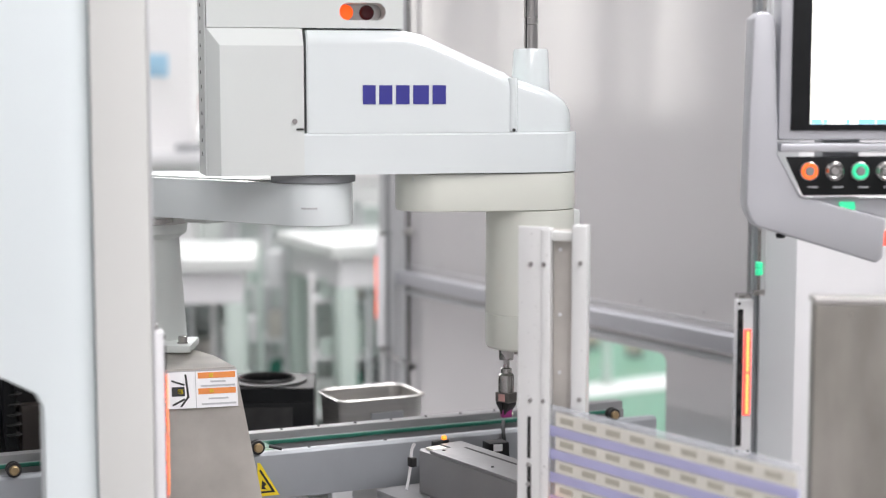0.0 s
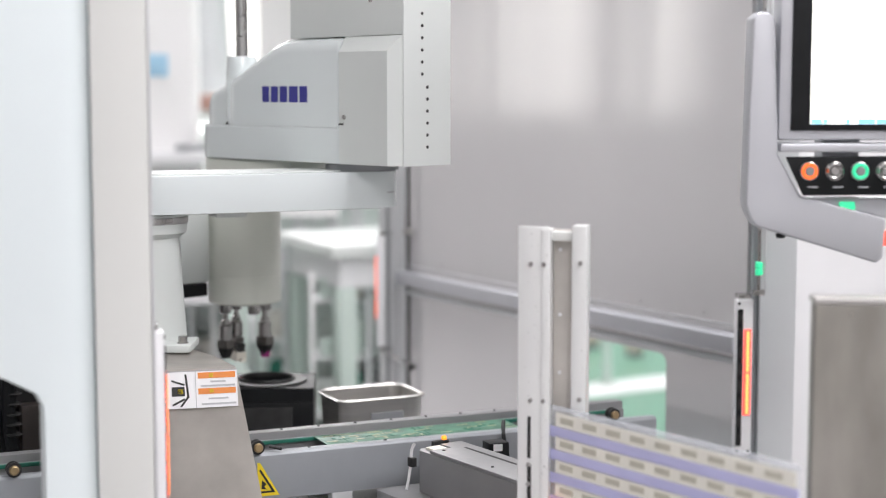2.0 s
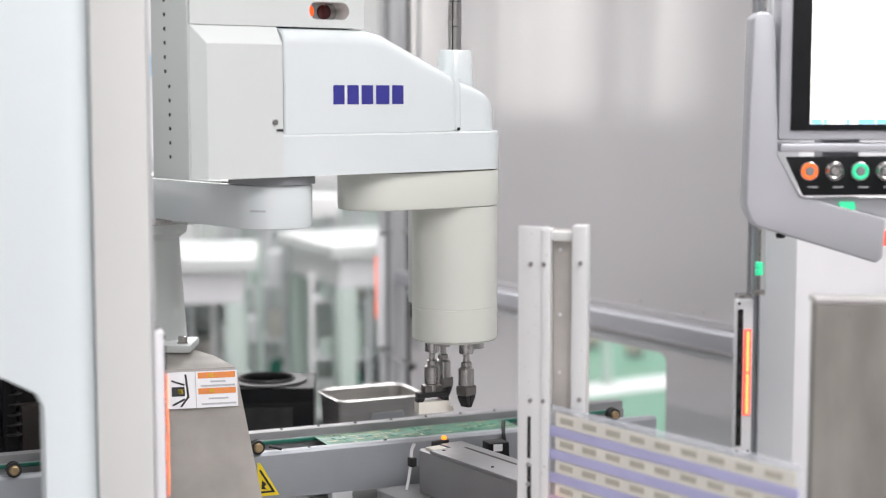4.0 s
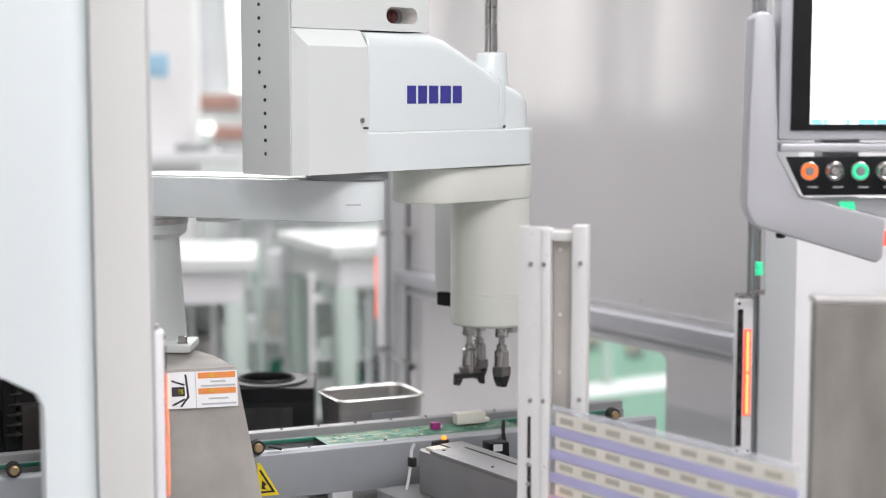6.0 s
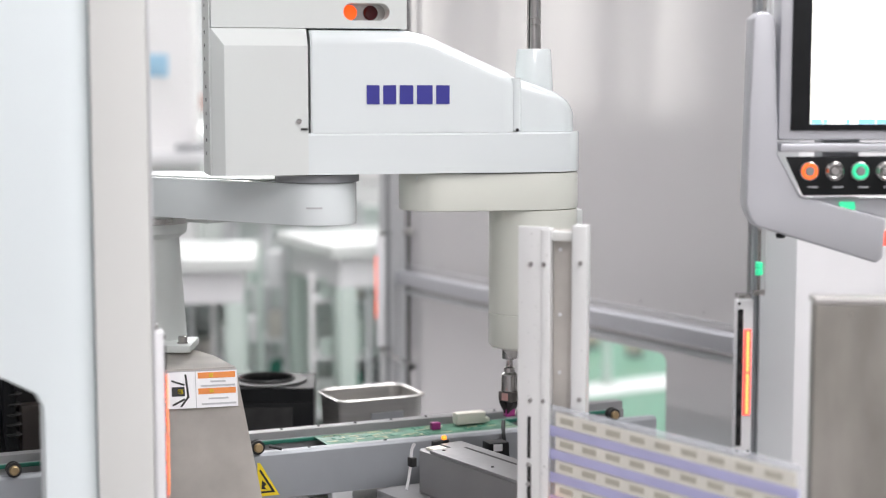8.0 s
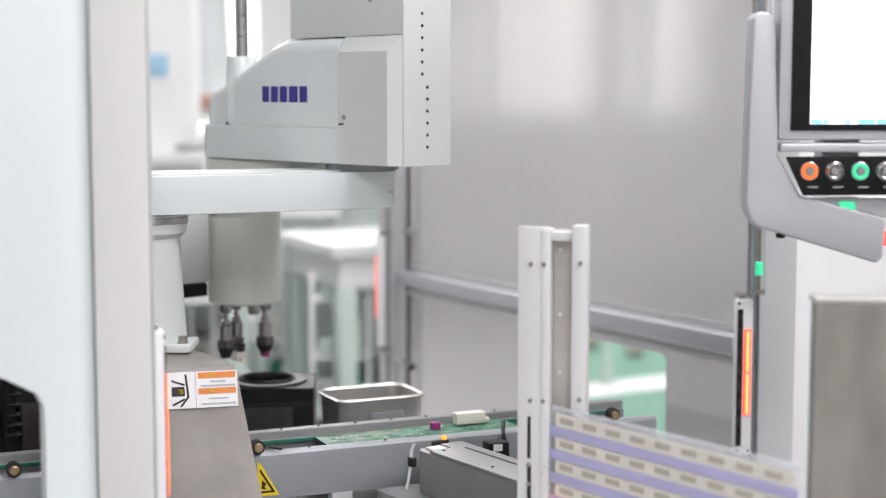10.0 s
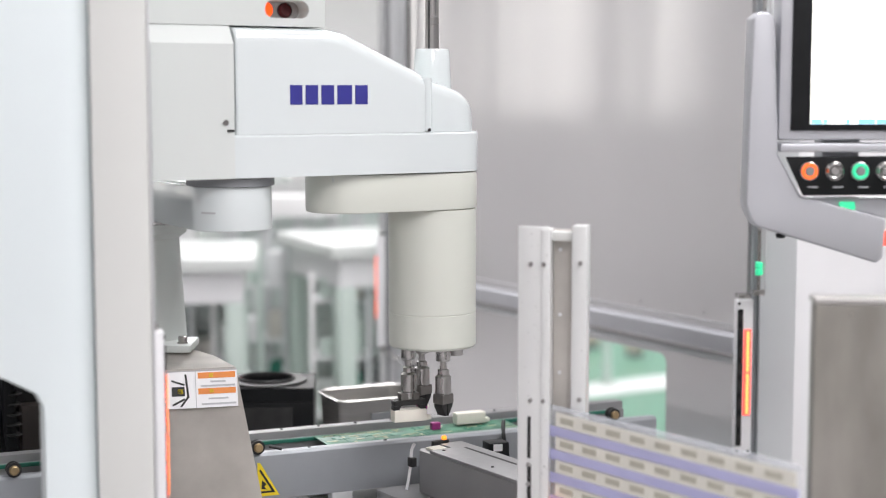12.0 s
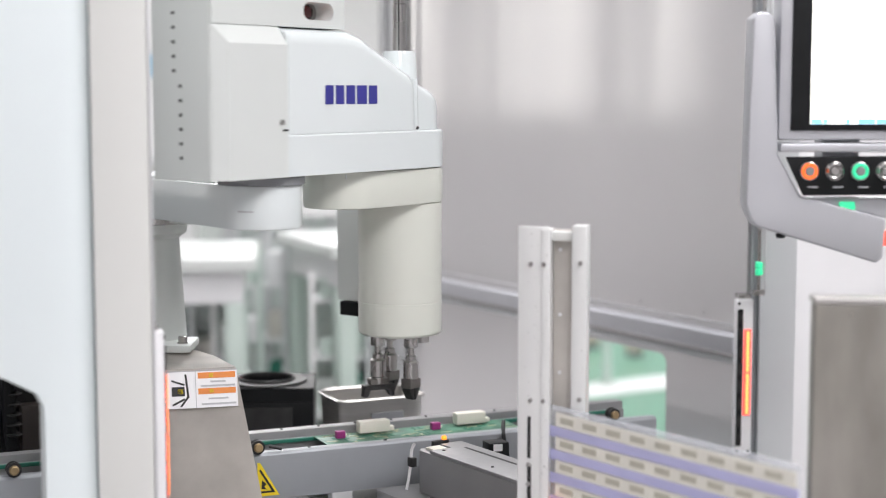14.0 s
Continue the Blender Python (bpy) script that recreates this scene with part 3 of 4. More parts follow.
# ---- stand and striped film ----
def rack():
    s = thing("guide_stand", pose(0.166, 2.34, 0, 0, 0, -14), "white aluminium channel stand with screws", "stand")
    h0, h1 = 0.82, 1.397
    part("left_plate", box(-0.052, -0.004, -0.006, 0.0, h0, h1, 0.002), STANDWHITE, s)
    part("left_flange", box(-0.0165, -0.0025, -0.0085, 0.030, h0, h1 - 0.004, 0.002), STANDWHITE, s)
    part("channel_back", box(-0.0025, 0.030, 0.024, 0.030, h0, h1 - 0.006, 0.001), HOODSTEEL, s, "tan channel back")
    part("right_flange", box(0.030, 0.053, -0.006, 0.030, h0, h1 + 0.002, 0.002), STANDWHITE, s)
    part("end_cap", box(-0.002, 0.030, 0.0, 0.023, h1 - 0.022, h1 - 0.008, 0.002), PALE, s)
    for x, z in ((-0.032, 1.340), (-0.012, 1.340), (0.044, 1.343), (-0.032, 1.130), (-0.012, 1.130), (0.044, 1.135), (-0.034, 1.03), (-0.034, 1.0)):
        part("screw", rod((x, -0.0065, z), (x, -0.0105, z), 0.0035, 10), CHROME, s)
    for z in (1.36, 1.26, 1.17, 1.10):
        part("rivet", rod((0.008, 0.0245, z), (0.008, 0.022, z), 0.003, 8), STICKER, s)
    part("slot", box(-0.036, -0.031, -0.0072, -0.0062, 1.04, 1.105, 0), DARKTOOL, s, "dark slot")
    part("slot", box(-0.036, -0.030, -0.0072, -0.0062, 0.95, 1.03, 0), DARKTOOL, s, "dark slot")
    part("foot", box(-0.06, 0.06, -0.02, 0.04, 0.80, 0.82, 0.002), CASTING, s)
    way = Vector((0.462 - 0.17, 1.96 - 2.35, 0)).normalized()
    fm = Matrix(((way.x, -way.y, 0, 0.166), (way.y, way.x, 0, 2.350), (0, 0, 1, 0), (0, 0, 0, 1)))
    f = thing("striped_panel", fm, "clear panel with lilac stripes and rows of cream labels", "panel")
    part("film", box(0, 0.49, -0.001, 0.001, 0.90, 1.122, 0), CLEAR, f)
    part("top_edge", box(0, 0.49, -0.003, 0.003, 1.116, 1.122, 0.001), CLEAR, f)
    for r in range(6):
        z = 1.103 - 0.036 * r
        part("stripe", box(0.0, 0.49, -0.0026, -0.0014, z - 0.029, z - 0.013, 0), LILAC, f, "lilac stripe")
        part("strip", box(0.014, 0.485, -0.0026, -0.0014, z - 0.012, z + 0.009, 0), CREAM, f, "cream label strip")
        for k in range(9):
            x = 0.04 + 0.051 * k
            part("print_bar", box(x - 0.015, x + 0.015, -0.0034, -0.0027, z - 0.006, z + 0.003, 0), TAUPE, f)
    part("lower_rail", box(-0.01, 0.50, -0.02, 0.02, 0.88, 0.90, 0.002), RAILLIGHT, f)
    part("support", box(0.22, 0.26, -0.015, 0.015, 0.0, 0.88, 0.002), RAILLIGHT, f)
    part("indicator", box(0.01, 0.045, -0.012, -0.004, 0.962, 0.972, 0.002), ORANGELED, f, "glowing orange indicator")
    c = thing("machine_door_panel", pose(0.4955, 2.05, 0, 0, 0, -2), "dull grey brushed stainless machine door panel beside the pendant", "panel")
    part("body", box(0, 0.5, 0, 0.03, 0, 1.318, 0.004), CABSTEEL, c)
    part("lid", box(-0.002, 0.502, -0.004, 0.034, 1.319, 1.328, 0.003), STEEL, c)


# ---- pendant with screen ----
def pendant():
    y = 2.4
    p = thing("operator_pendant", pose(0, y, 0), "silver operator pendant with a lit screen and push-buttons", "control panel")
    back = Matrix(((1, 0, 0, 0), (0, 0, 1, 0), (0, 1, 0, 0), (0, 0, 0, 1)))
    cheek = [(0.484, 1.722), (0.473, 1.712), (0.4685, 1.425), (0.476, 1.405), (0.485, 1.392), (0.674, 1.334), (0.684, 1.342), (0.687, 1.404), (0.553, 1.440), (0.518, 1.503), (0.509, 1.712), (0.498, 1.722)]
    part("side_cheek", prism(cheek, 0.05, 0.006, back, 3), PENDANT, p)
    part("screen_case", box(0.517, 0.95, 0.004, 0.06, 1.525, 1.95, 0.008), PENDANT, p)
    part("bezel", box(0.536, 0.94, 0.0, 0.0035, 1.540, 1.94, 0.001), BLACK, p, "black screen bezel")
    part("display", box(0.565, 0.935, -0.002, -0.0005, 1.550, 1.935, 0), SCREEN, p, "lit white screen")
    for x0, x1 in ((0.567, 0.583), (0.585, 0.592), (0.62, 0.626), (0.639, 0.665), (0.667, 0.70)):
        part("screen_icon", box(x0, x1, -0.003, -0.0022, 1.5505, 1.558, 0), SCREENBLUE, p, "blue screen bar")
    for k, z in enumerate((1.73, 1.715, 1.70, 1.67, 1.655)):
        part("screen_line", box(0.60, 0.70, -0.003, -0.0022, z, z + 0.0012, 0), CREAM, p)
    part("lower_lip", box(0.520, 0.95, -0.006, 0.05, 1.507, 1.521, 0.004), PENDANT, p)
    part("button_plate", prism([(0.528, 1.500), (0.95, 1.503), (0.95, 1.444), (0.556, 1.440)], 0.006, 0.001, back @ Matrix.Translation((0, 0, -0.006))), BLACK, p, "black button plate")
    for x, m, lab in ((0.564, ORANGERING, "orange lit push-button"), (0.603, CHROME, "chrome selector switch"), (0.642, GREENLED, "green lit push-button"), (0.681, CHROME, "chrome selector switch")):
        z = 1.478
        b = part("button_ring", moved(annulus([(0.0075, 0), (0.0128, 0), (0.0128, 0.006), (0.0105, 0.009), (0.0075, 0.007)], 28), pose(x, -0.006, z, 90, 0, 0)), m, p, lab)
        part("button_cap", moved(lathe([(0.001, 0), (0.0070, 0), (0.0070, 0.0075), (0.006, 0.0085), (0.001, 0.0085)], 24), pose(x, -0.006, z, 90, 0, 0)), CASTING if m is not CHROME else CHROME, b)
        part("button_collar", moved(annulus([(0.0131, 0), (0.0148, 0), (0.0145, 0.003), (0.0131, 0.004)], 28), pose(x, -0.006, z, 90, 0, 0)), CHROME, b)
        part("text_bar", box(x - 0.002, x + 0.014, -0.0085, -0.0066, 1.4525, 1.4545, 0), GREYINK, p)
    part("shelf", prism([(0.556, 1.436), (0.95, 1.436), (0.95, 1.33), (0.69, 1.404)], 0.03, 0.003, back @ Matrix.Translation((0, 0, 0.012))), PENDANT, p)
    # green reflection on the shelf put in as a glowing block
    part("green_glint", box(0.615, 0.640, 0.004, 0.013, 1.412, 1.430, 0.003), GREENLED, p, "green glint built as a glowing block")
    # red stop button is given the strip's glow, though it is no lamp
    part("emergency_stop", rod((0.689, 0.02, 1.372), (0.70, 0.02, 1.372), 0.012, 20), REDLED, p)
    part("rubber_stop", moved(lathe([(0.006, 0), (0.008, 0.004), (0.006, 0.008)], 16), pose(0.528, 0.02, 1.372)), BLACK, p)
    part("stem", box(0.60, 0.66, 0.062, 0.12, 1.46, 2.3, 0.006), PENDANT, p)
    part("hanger", box(0.60, 0.66, 0.06, 1.0, 2.24, 2.30, 0.006), PENDANT, p)


# ---- robot ----
J1 = (-0.5351, 2.9387)
L1, L2 = 0.4028, 0.3906


def robot():
    r = thing("scara_robot", pose(J1[0], J1[1], 0), "white four-axis robot arm with blue printed marks", "robot")
    c0 = -0.023
    col = part("column", lathe([(0.068, 1.134), (0.056, 1.325), (0.070, 1.335), (0.072, 1.350), (0.072, 1.3695)], 48, c0, 0), GREYCOVER, r, "grey cast robot column")
    part("foot_plate", box(c0 - 0.12, c0 + 0.092, -0.105, 0.0, 1.1195, 1.134, 0.004), GREYCOVER, r, "grey bolted foot plate")
    for x, y in ((c0 + 0.074, -0.080), (c0 - 0.10, -0.075)):
        part("bolt", lathe([(0.011, 1.134), (0.011, 1.136), (0.0085, 1.1365), (0.0085, 1.147), (0.007, 1.148)], 12, x, y), CHROME, r, "steel socket bolt")
    part("joint_collar", lathe([(0.0715, 1.352), (0.074, 1.354), (0.074, 1.364), (0.0715, 1.366)], 48, c0, 0), CHROME, col, "steel joint collar")
    arm1 = part("lower_arm", bevel(prism(stadium(0, 0.088, L1, 0.068, 28), 0.073, 0), 0.004, 2, 50), WHITE, r, "white lower arm link")
    part("bearing_disc", lathe([(0.060, 0.0725), (0.073, 0.0735), (0.073, 0.086), (0.060, 0.0905)], 48, L1, 0), CASTING, arm1, "dark grey bearing disc")
    for k in range(9):
        a = -62 + 2.6 * k
        q = part("text_bar", box(-0.0012 - 0.0004 * (k % 3), 0.0012, -0.0005, 0.0005, -0.0015, 0.0015, 0), GREYINK, arm1)
        q.matrix_basis = pose(L1 + 0.0683 * math.cos(radians(a)), 0.0683 * math.sin(radians(a)), 0.031, 0, 0, a + 90)
    part("top_plate", prism(stadium(0.02, 0.075, L1 - 0.10, 0.060, 20), 0.002, 0, pose(0, 0, 0.0732)), GREYCOVER, arm1)
    part("under_bracket", box(0.10, 0.16, -0.03, 0.03, -0.012, -0.0005, 0.002), GREYCOVER, arm1)

    # upper arm: heights from the arm's underside
    arm2 = part("upper_arm", upper_lower(), WHITE, r, "glossy white upper arm housing")
    part("cover", upper_cover(), WHITE, arm2, "glossy white sloping cover")
    part("cover_nose", cover_nose(), WHITE, arm2, "white rounded cover nose round the shaft")
    motor = part("motor_cover", motor_box(), GREYCOVER, arm2, "light grey boxy motor cover")
    # cable cover: a front slab with an oval well for the signal lamp, and the body behind it
    lamp_hole = stadium(0.0515, 0.0145, 0.1015, 0.0145, 14)
    k = min(range(len(lamp_hole)), key=lambda n: lamp_hole[n][0] + 5 * abs(lamp_hole[n][1]))
    around = [(x, z + 0.277) for x, z in lamp_hole[k:] + lamp_hole[:k + 1]][::-1]
    slab = [(-0.185, 0.277), (-0.185, 0.249), (0.1455, 0.249), (0.1455, 0.374), (-0.185, 0.374), (-0.185, 0.277)]
    part("top_cover", prism([(-0.186, 0.2485), (0.146, 0.2485), (0.146, 0.374), (-0.186, 0.374)], 0.0865, 0.003, pose(0, 0.0625, 0, 90, 0, 0)), GREYCOVER, arm2, "light grey upper cable cover")
    well = part("lamp_well", holed(slab, around, 0.0385, pose(0, -0.0253, 0, 90, 0, 0)), GREYCOVER, arm2, "light grey cover face with an oval well")
    part("well_floor", prism(stadium(0.052, 0.0155, 0.101, 0.0155, 12), 0.0006, 0, pose(0, -0.0254, 0.277, 90, 0, 0)), CHROME, well, "bright metal floor of the oval well")
    part("signal_lamp", prism(stadium(0.0505, 0.0130, 0.0530, 0.0130, 12), 0.008, 0.003, pose(0, -0.0262, 0.277, 90, 0, 0)), AMBER, well, "glowing amber signal lamp")
    part("signal_lamp", moved(lathe([(0.0125, 0), (0.0125, 0.003), (0.009, 0.0065), (0.002, 0.008)], 24), pose(0.090, -0.0262, 0.277, 90, 0, 0)), mat("dark_red_glass", (0.07, 0.006, 0.01), 0.12), well, "unlit dark red signal lamp")
    wides = (0.022, 0.0225, 0.0235, 0.0275, 0.0235)
    for sy in (-1, 1):
        for k, wide in enumerate(wides):
            x = 0.0729 + sum(wides[:k]) + 0.0062 * k
            x = x if sy < 0 else 0.2894 - x - wide
            part("mark_block", prism([(x, 0.122), (x + wide, 0.122), (x + wide, 0.154), (x, 0.154)], 0.0006, 0, pose(0, sy * 0.0798 + 0.0003, 0, 90, 0, 0)), BLUEINK, arm2, "dark blue printed mark")
        part("screw", rod((-0.043, sy * 0.0815, 0.094), (-0.043, sy * 0.0855, 0.094), 0.0045, 12), CHROME, arm2)
        part("catch", box(-0.040, -0.028, sy * 0.0825 - 0.002, sy * 0.0825 + 0.002, 0.079, 0.0825, 0.0005), DARKTOOL, arm2, "small dark catch under the screw")
        part("rib", rod((0.337, sy * 0.0705, 0.0765), (0.337, sy * 0.0690, 0.166), 0.0095, 20), WHITE, arm2, "white upright rib at the cover seam")
        part("nose_screw", rod((0.337, sy * 0.0785, 0.0775), (0.337, sy * 0.0815, 0.0775), 0.003, 8), DARKTOOL, arm2)
        part("screw", rod((-0.10, sy * 0.0635, 0.315), (-0.10, sy * 0.0665, 0.315), 0.004, 12), CHROME, arm2)
    part("rear_panel", box(-0.1885, -0.1863, -0.0615, 0.0615, 0.003, 0.373, 0.0006), GREYCOVER, arm2, "light grey rear panel")
    for k in range(12):
        x = 0.014 if k < 6 else 0.0006
        z = 0.289 - 0.0226 * k - (0.0017 if k > 5 else 0.0)
        part("vent_hole", moved(lathe([(0.0032, 0), (0.0032, 0.0010)], 12), pose(-0.1883, x, z, 0, -90, 0)), INK, motor, "small dark vent hole")
    part("collar", lathe([(0.034, 0.145), (0.034, 0.160), (0.031, 0.214), (0.029, 0.2185), (0.014, 0.2185)], 32, L2, 0), WHITE, arm2, "white shaft collar")
    shaft = part("shaft", lathe([(0.0095, 0.20), (0.0095, 0.75)], 20, L2, 0), CHROME, arm2, "bright steel ball-screw shaft")
    for k in range(12):
        part("shaft_sleeve", lathe([(0.0117, 0.218 + 0.044 * k), (0.0123, 0.2185 + 0.044 * k), (0.0123, 0.2605 + 0.044 * k), (0.0117, 0.261 + 0.044 * k)], 24, L2, 0), CHROME, shaft)
    part("shaft_spline", rod((L2 - 0.0105, -0.0068, 0.218), (L2 - 0.0105, -0.0068, 0.745), 0.0014, 6), DARKTOOL, shaft, "dark spline groove")
    part("shaft_spline", rod((L2 + 0.0105, 0.0068, 0.218), (L2 + 0.0105, 0.0068, 0.745), 0.0014, 6), DARKTOOL, shaft, "dark spline groove")
    part("flange", moved(bevel(prism(stadium(0.216, 0.070, L2, 0.0800, 28), 0.066, 0), 0.006, 2, 50), pose(0, 0, -0.0635)), BEIGE, arm2, "beige flange under the arm")
    part("gasket", box(0.165, 0.32, -0.05, 0.05, -0.010, -0.001, 0.002), GREYCOVER, arm2)
    head = part("head_housing", lathe([(0.060, -0.316), (0.0755, -0.313), (0.0790, -0.309), (0.0792, -0.2515), (0.0782, -0.2510), (0.0782, -0.2497), (0.0790, -0.2492), (0.0790, -0.064), (0.06, -0.062)], 56, L2, 0), BEIGE, arm2, "beige cylindrical tool housing")
    part("inspection_camera", box(L2 + 0.008, L2 + 0.125, 0.086, 0.160, -0.264, -0.075, 0.006), GREYCOVER, arm2, "grey side camera box")
    part("camera_lens", box(L2 + 0.012, L2 + 0.121, 0.089, 0.157, -0.294, -0.266, 0.004), BLACK, arm2, "black camera underside")
    part("bracket", box(L2 + 0.02, L2 + 0.07, 0.045, 0.10, -0.074, -0.064, 0.002), CHROME, arm2)
    part("screw", rod((L2 + 0.0175, 0.10, -0.235), (L2 + 0.014, 0.10, -0.235), 0.005, 10), CHROME, arm2)

    turret = part("tool_turret", lathe([(0.010, 0.0), (0.064, 0.0), (0.064, 0.006), (0.01, 0.006)], 40), CASTING, r, "grey turret plate")
    tools = []
    for k in range(4):
        a = radians(90 * k)
        x, y = 0.047 * math.cos(a), 0.047 * math.sin(a)
        part("socket", lathe([(0.009, -0.020), (0.0125, -0.020), (0.0135, -0.018), (0.0135, -0.0005), (0.009, -0.0005)], 20, x, y), CHROME, turret, "steel tool socket")
    for k, kind in ((0, "claw"), (1, "point"), (3, "fork")):
        a = radians(90 * k)
        nz = part("gripper_tool" if kind == "claw" else "nozzle", lathe([(0.006, 0.02), (0.006, -0.034), (0.010, -0.036), (0.010, -0.044), (0.0145, -0.048), (0.0145, -0.078), (0.012, -0.080), (0.012, -0.092)], 24), CHROME, turret, "machined steel vacuum tool")
        nz.matrix_basis = pose(0.047 * math.cos(a), 0.047 * math.sin(a), 0)
        if kind == "claw":
            part("jaw_body", box(-0.018, 0.018, -0.011, 0.011, -0.094, -0.082, 0.002), TOOLGREY, nz, "grey steel jaw block")
            part("jaw_rail", box(-0.030, 0.030, -0.010, 0.010, -0.104, -0.0945, 0.0015), DARKTOOL, nz, "black jaw rail")
            for s in (-1, 1):
                part("jaw", prism([(s * 0.030, -0.1042), (s * 0.031, -0.117), (s * 0.023, -0.117), (s * 0.017, -0.1042)], 0.018, 0.001, pose(0, 0.009, 0, 90, 0, 0)), DARKTOOL, nz, "black gripper jaw")
        else:
            w = 0.0145 if kind == "point" else 0.0155
            part("tip", box(-w, w, -0.0125, 0.0125, -0.097, -0.079, 0.002), TOOLGREY, nz, "grey steel gripper block")
            part("label", box(-0.007, 0.007, -0.0134, -0.0127, -0.0945, -0.0815, 0), PINKLABEL, nz, "faded pink label")
            for s in (-1, 1):
                jaw = [(s * 0.0012, -0.0972), (s * w, -0.0972), (s * w * 0.96, -0.102), (s * 0.0055, -0.1155), (s * 0.0045, -0.119), (s * 0.0012, -0.119)]
                part("finger", prism(jaw if s > 0 else jaw[::-1], 0.020, 0.0008, pose(0, 0.010, 0, 90, 0, 0)), DARKTOOL, nz, "black tapered gripper finger")
        tools.append(nz)
    return r, arm1, arm2, turret, tools


def half_width(u, w, end):
    """Half the width at u of a body with a round end of radius w about the shaft."""
    return w if u <= L2 else math.sqrt(max(w * w - (u - L2) ** 2, 1e-6)) if u < L2 + w else end


def upper_lower():
    w, st = 0.0815, []
    for u in [-0.036, -0.031, 0.1, 0.25, 0.35] + [L2 + w * math.sin(t) for t in np.linspace(0, math.pi / 2 - 0.03, 14)]:
        h = half_width(u, w, 0.003)
        st.append([(u, -h, 0.004), (u, -h, 0.070), (u, -h + min(0.003, h * 0.5), 0.0735), (u, h - min(0.003, h * 0.5), 0.0735), (u, h, 0.070), (u, h, 0.004)])
    return loft(st)


def cover_top(u):
    pts = [(-0.06, 0.247), (0.145, 0.247), (0.18, 0.240), (0.225, 0.220), (0.31, 0.183), (0.345, 0.169), (0.38, 0.158), (0.415, 0.146), (0.445, 0.130), (0.462, 0.108)]
    return float(np.interp(u, [p[0] for p in pts], [p[1] for p in pts]))


def cover_ring(u, h, z, c):
    """Cross-section with softly rounded shoulders."""
    left = [(-h, 0.0737), (-h + 0.001, z - c * 1.3), (-h + c * 0.12, z - c * 0.8), (-h + c * 0.4, z - c * 0.35), (-h + c * 0.8, z - c * 0.08), (-h + c * 1.3, z)]
    return [(u, y, q) for y, q in left] + [(u, -y, q) for y, q in left[::-1]]


def upper_cover():
    st = []
    for u in (-0.022, -0.019, 0.02, 0.08, 0.13, 0.145, 0.16, 0.18, 0.20, 0.225, 0.265, 0.31, 0.325, 0.330):
        st.append(cover_ring(u, 0.0795 - (0.002 if u in (-0.022, 0.330) else 0), cover_top(u) - (0.002 if u in (-0.022, 0.330) else 0), 0.020))
    return loft(st)


def cover_nose():
    w, st = 0.0715, []
    for u in [0.326, 0.345, 0.365, 0.38] + [L2 + w * math.sin(t) for t in np.linspace(0, math.pi / 2 - 0.05, 14)]:
        h = half_width(u, w, 0.003)
        st.append(cover_ring(u, h, cover_top(u) - 0.003, min(0.018, h * 0.4)))
    return loft(st)


def motor_box():
    a, b, w, c = 0.186, 0.0626, 0.0825, 0.0204

    def plan(w, z):
        return [(-a, -b, z), (-a + c * (w - b) / 0.0199, -w, z), (-0.027, -w, z), (-0.027, w, z), (-a + c * (w - b) / 0.0199, w, z), (-a, b, z)]
    return bevel(loft([plan(w, 0.004), plan(w, 0.219), plan(0.0632, 0.248)]), 0.0025)


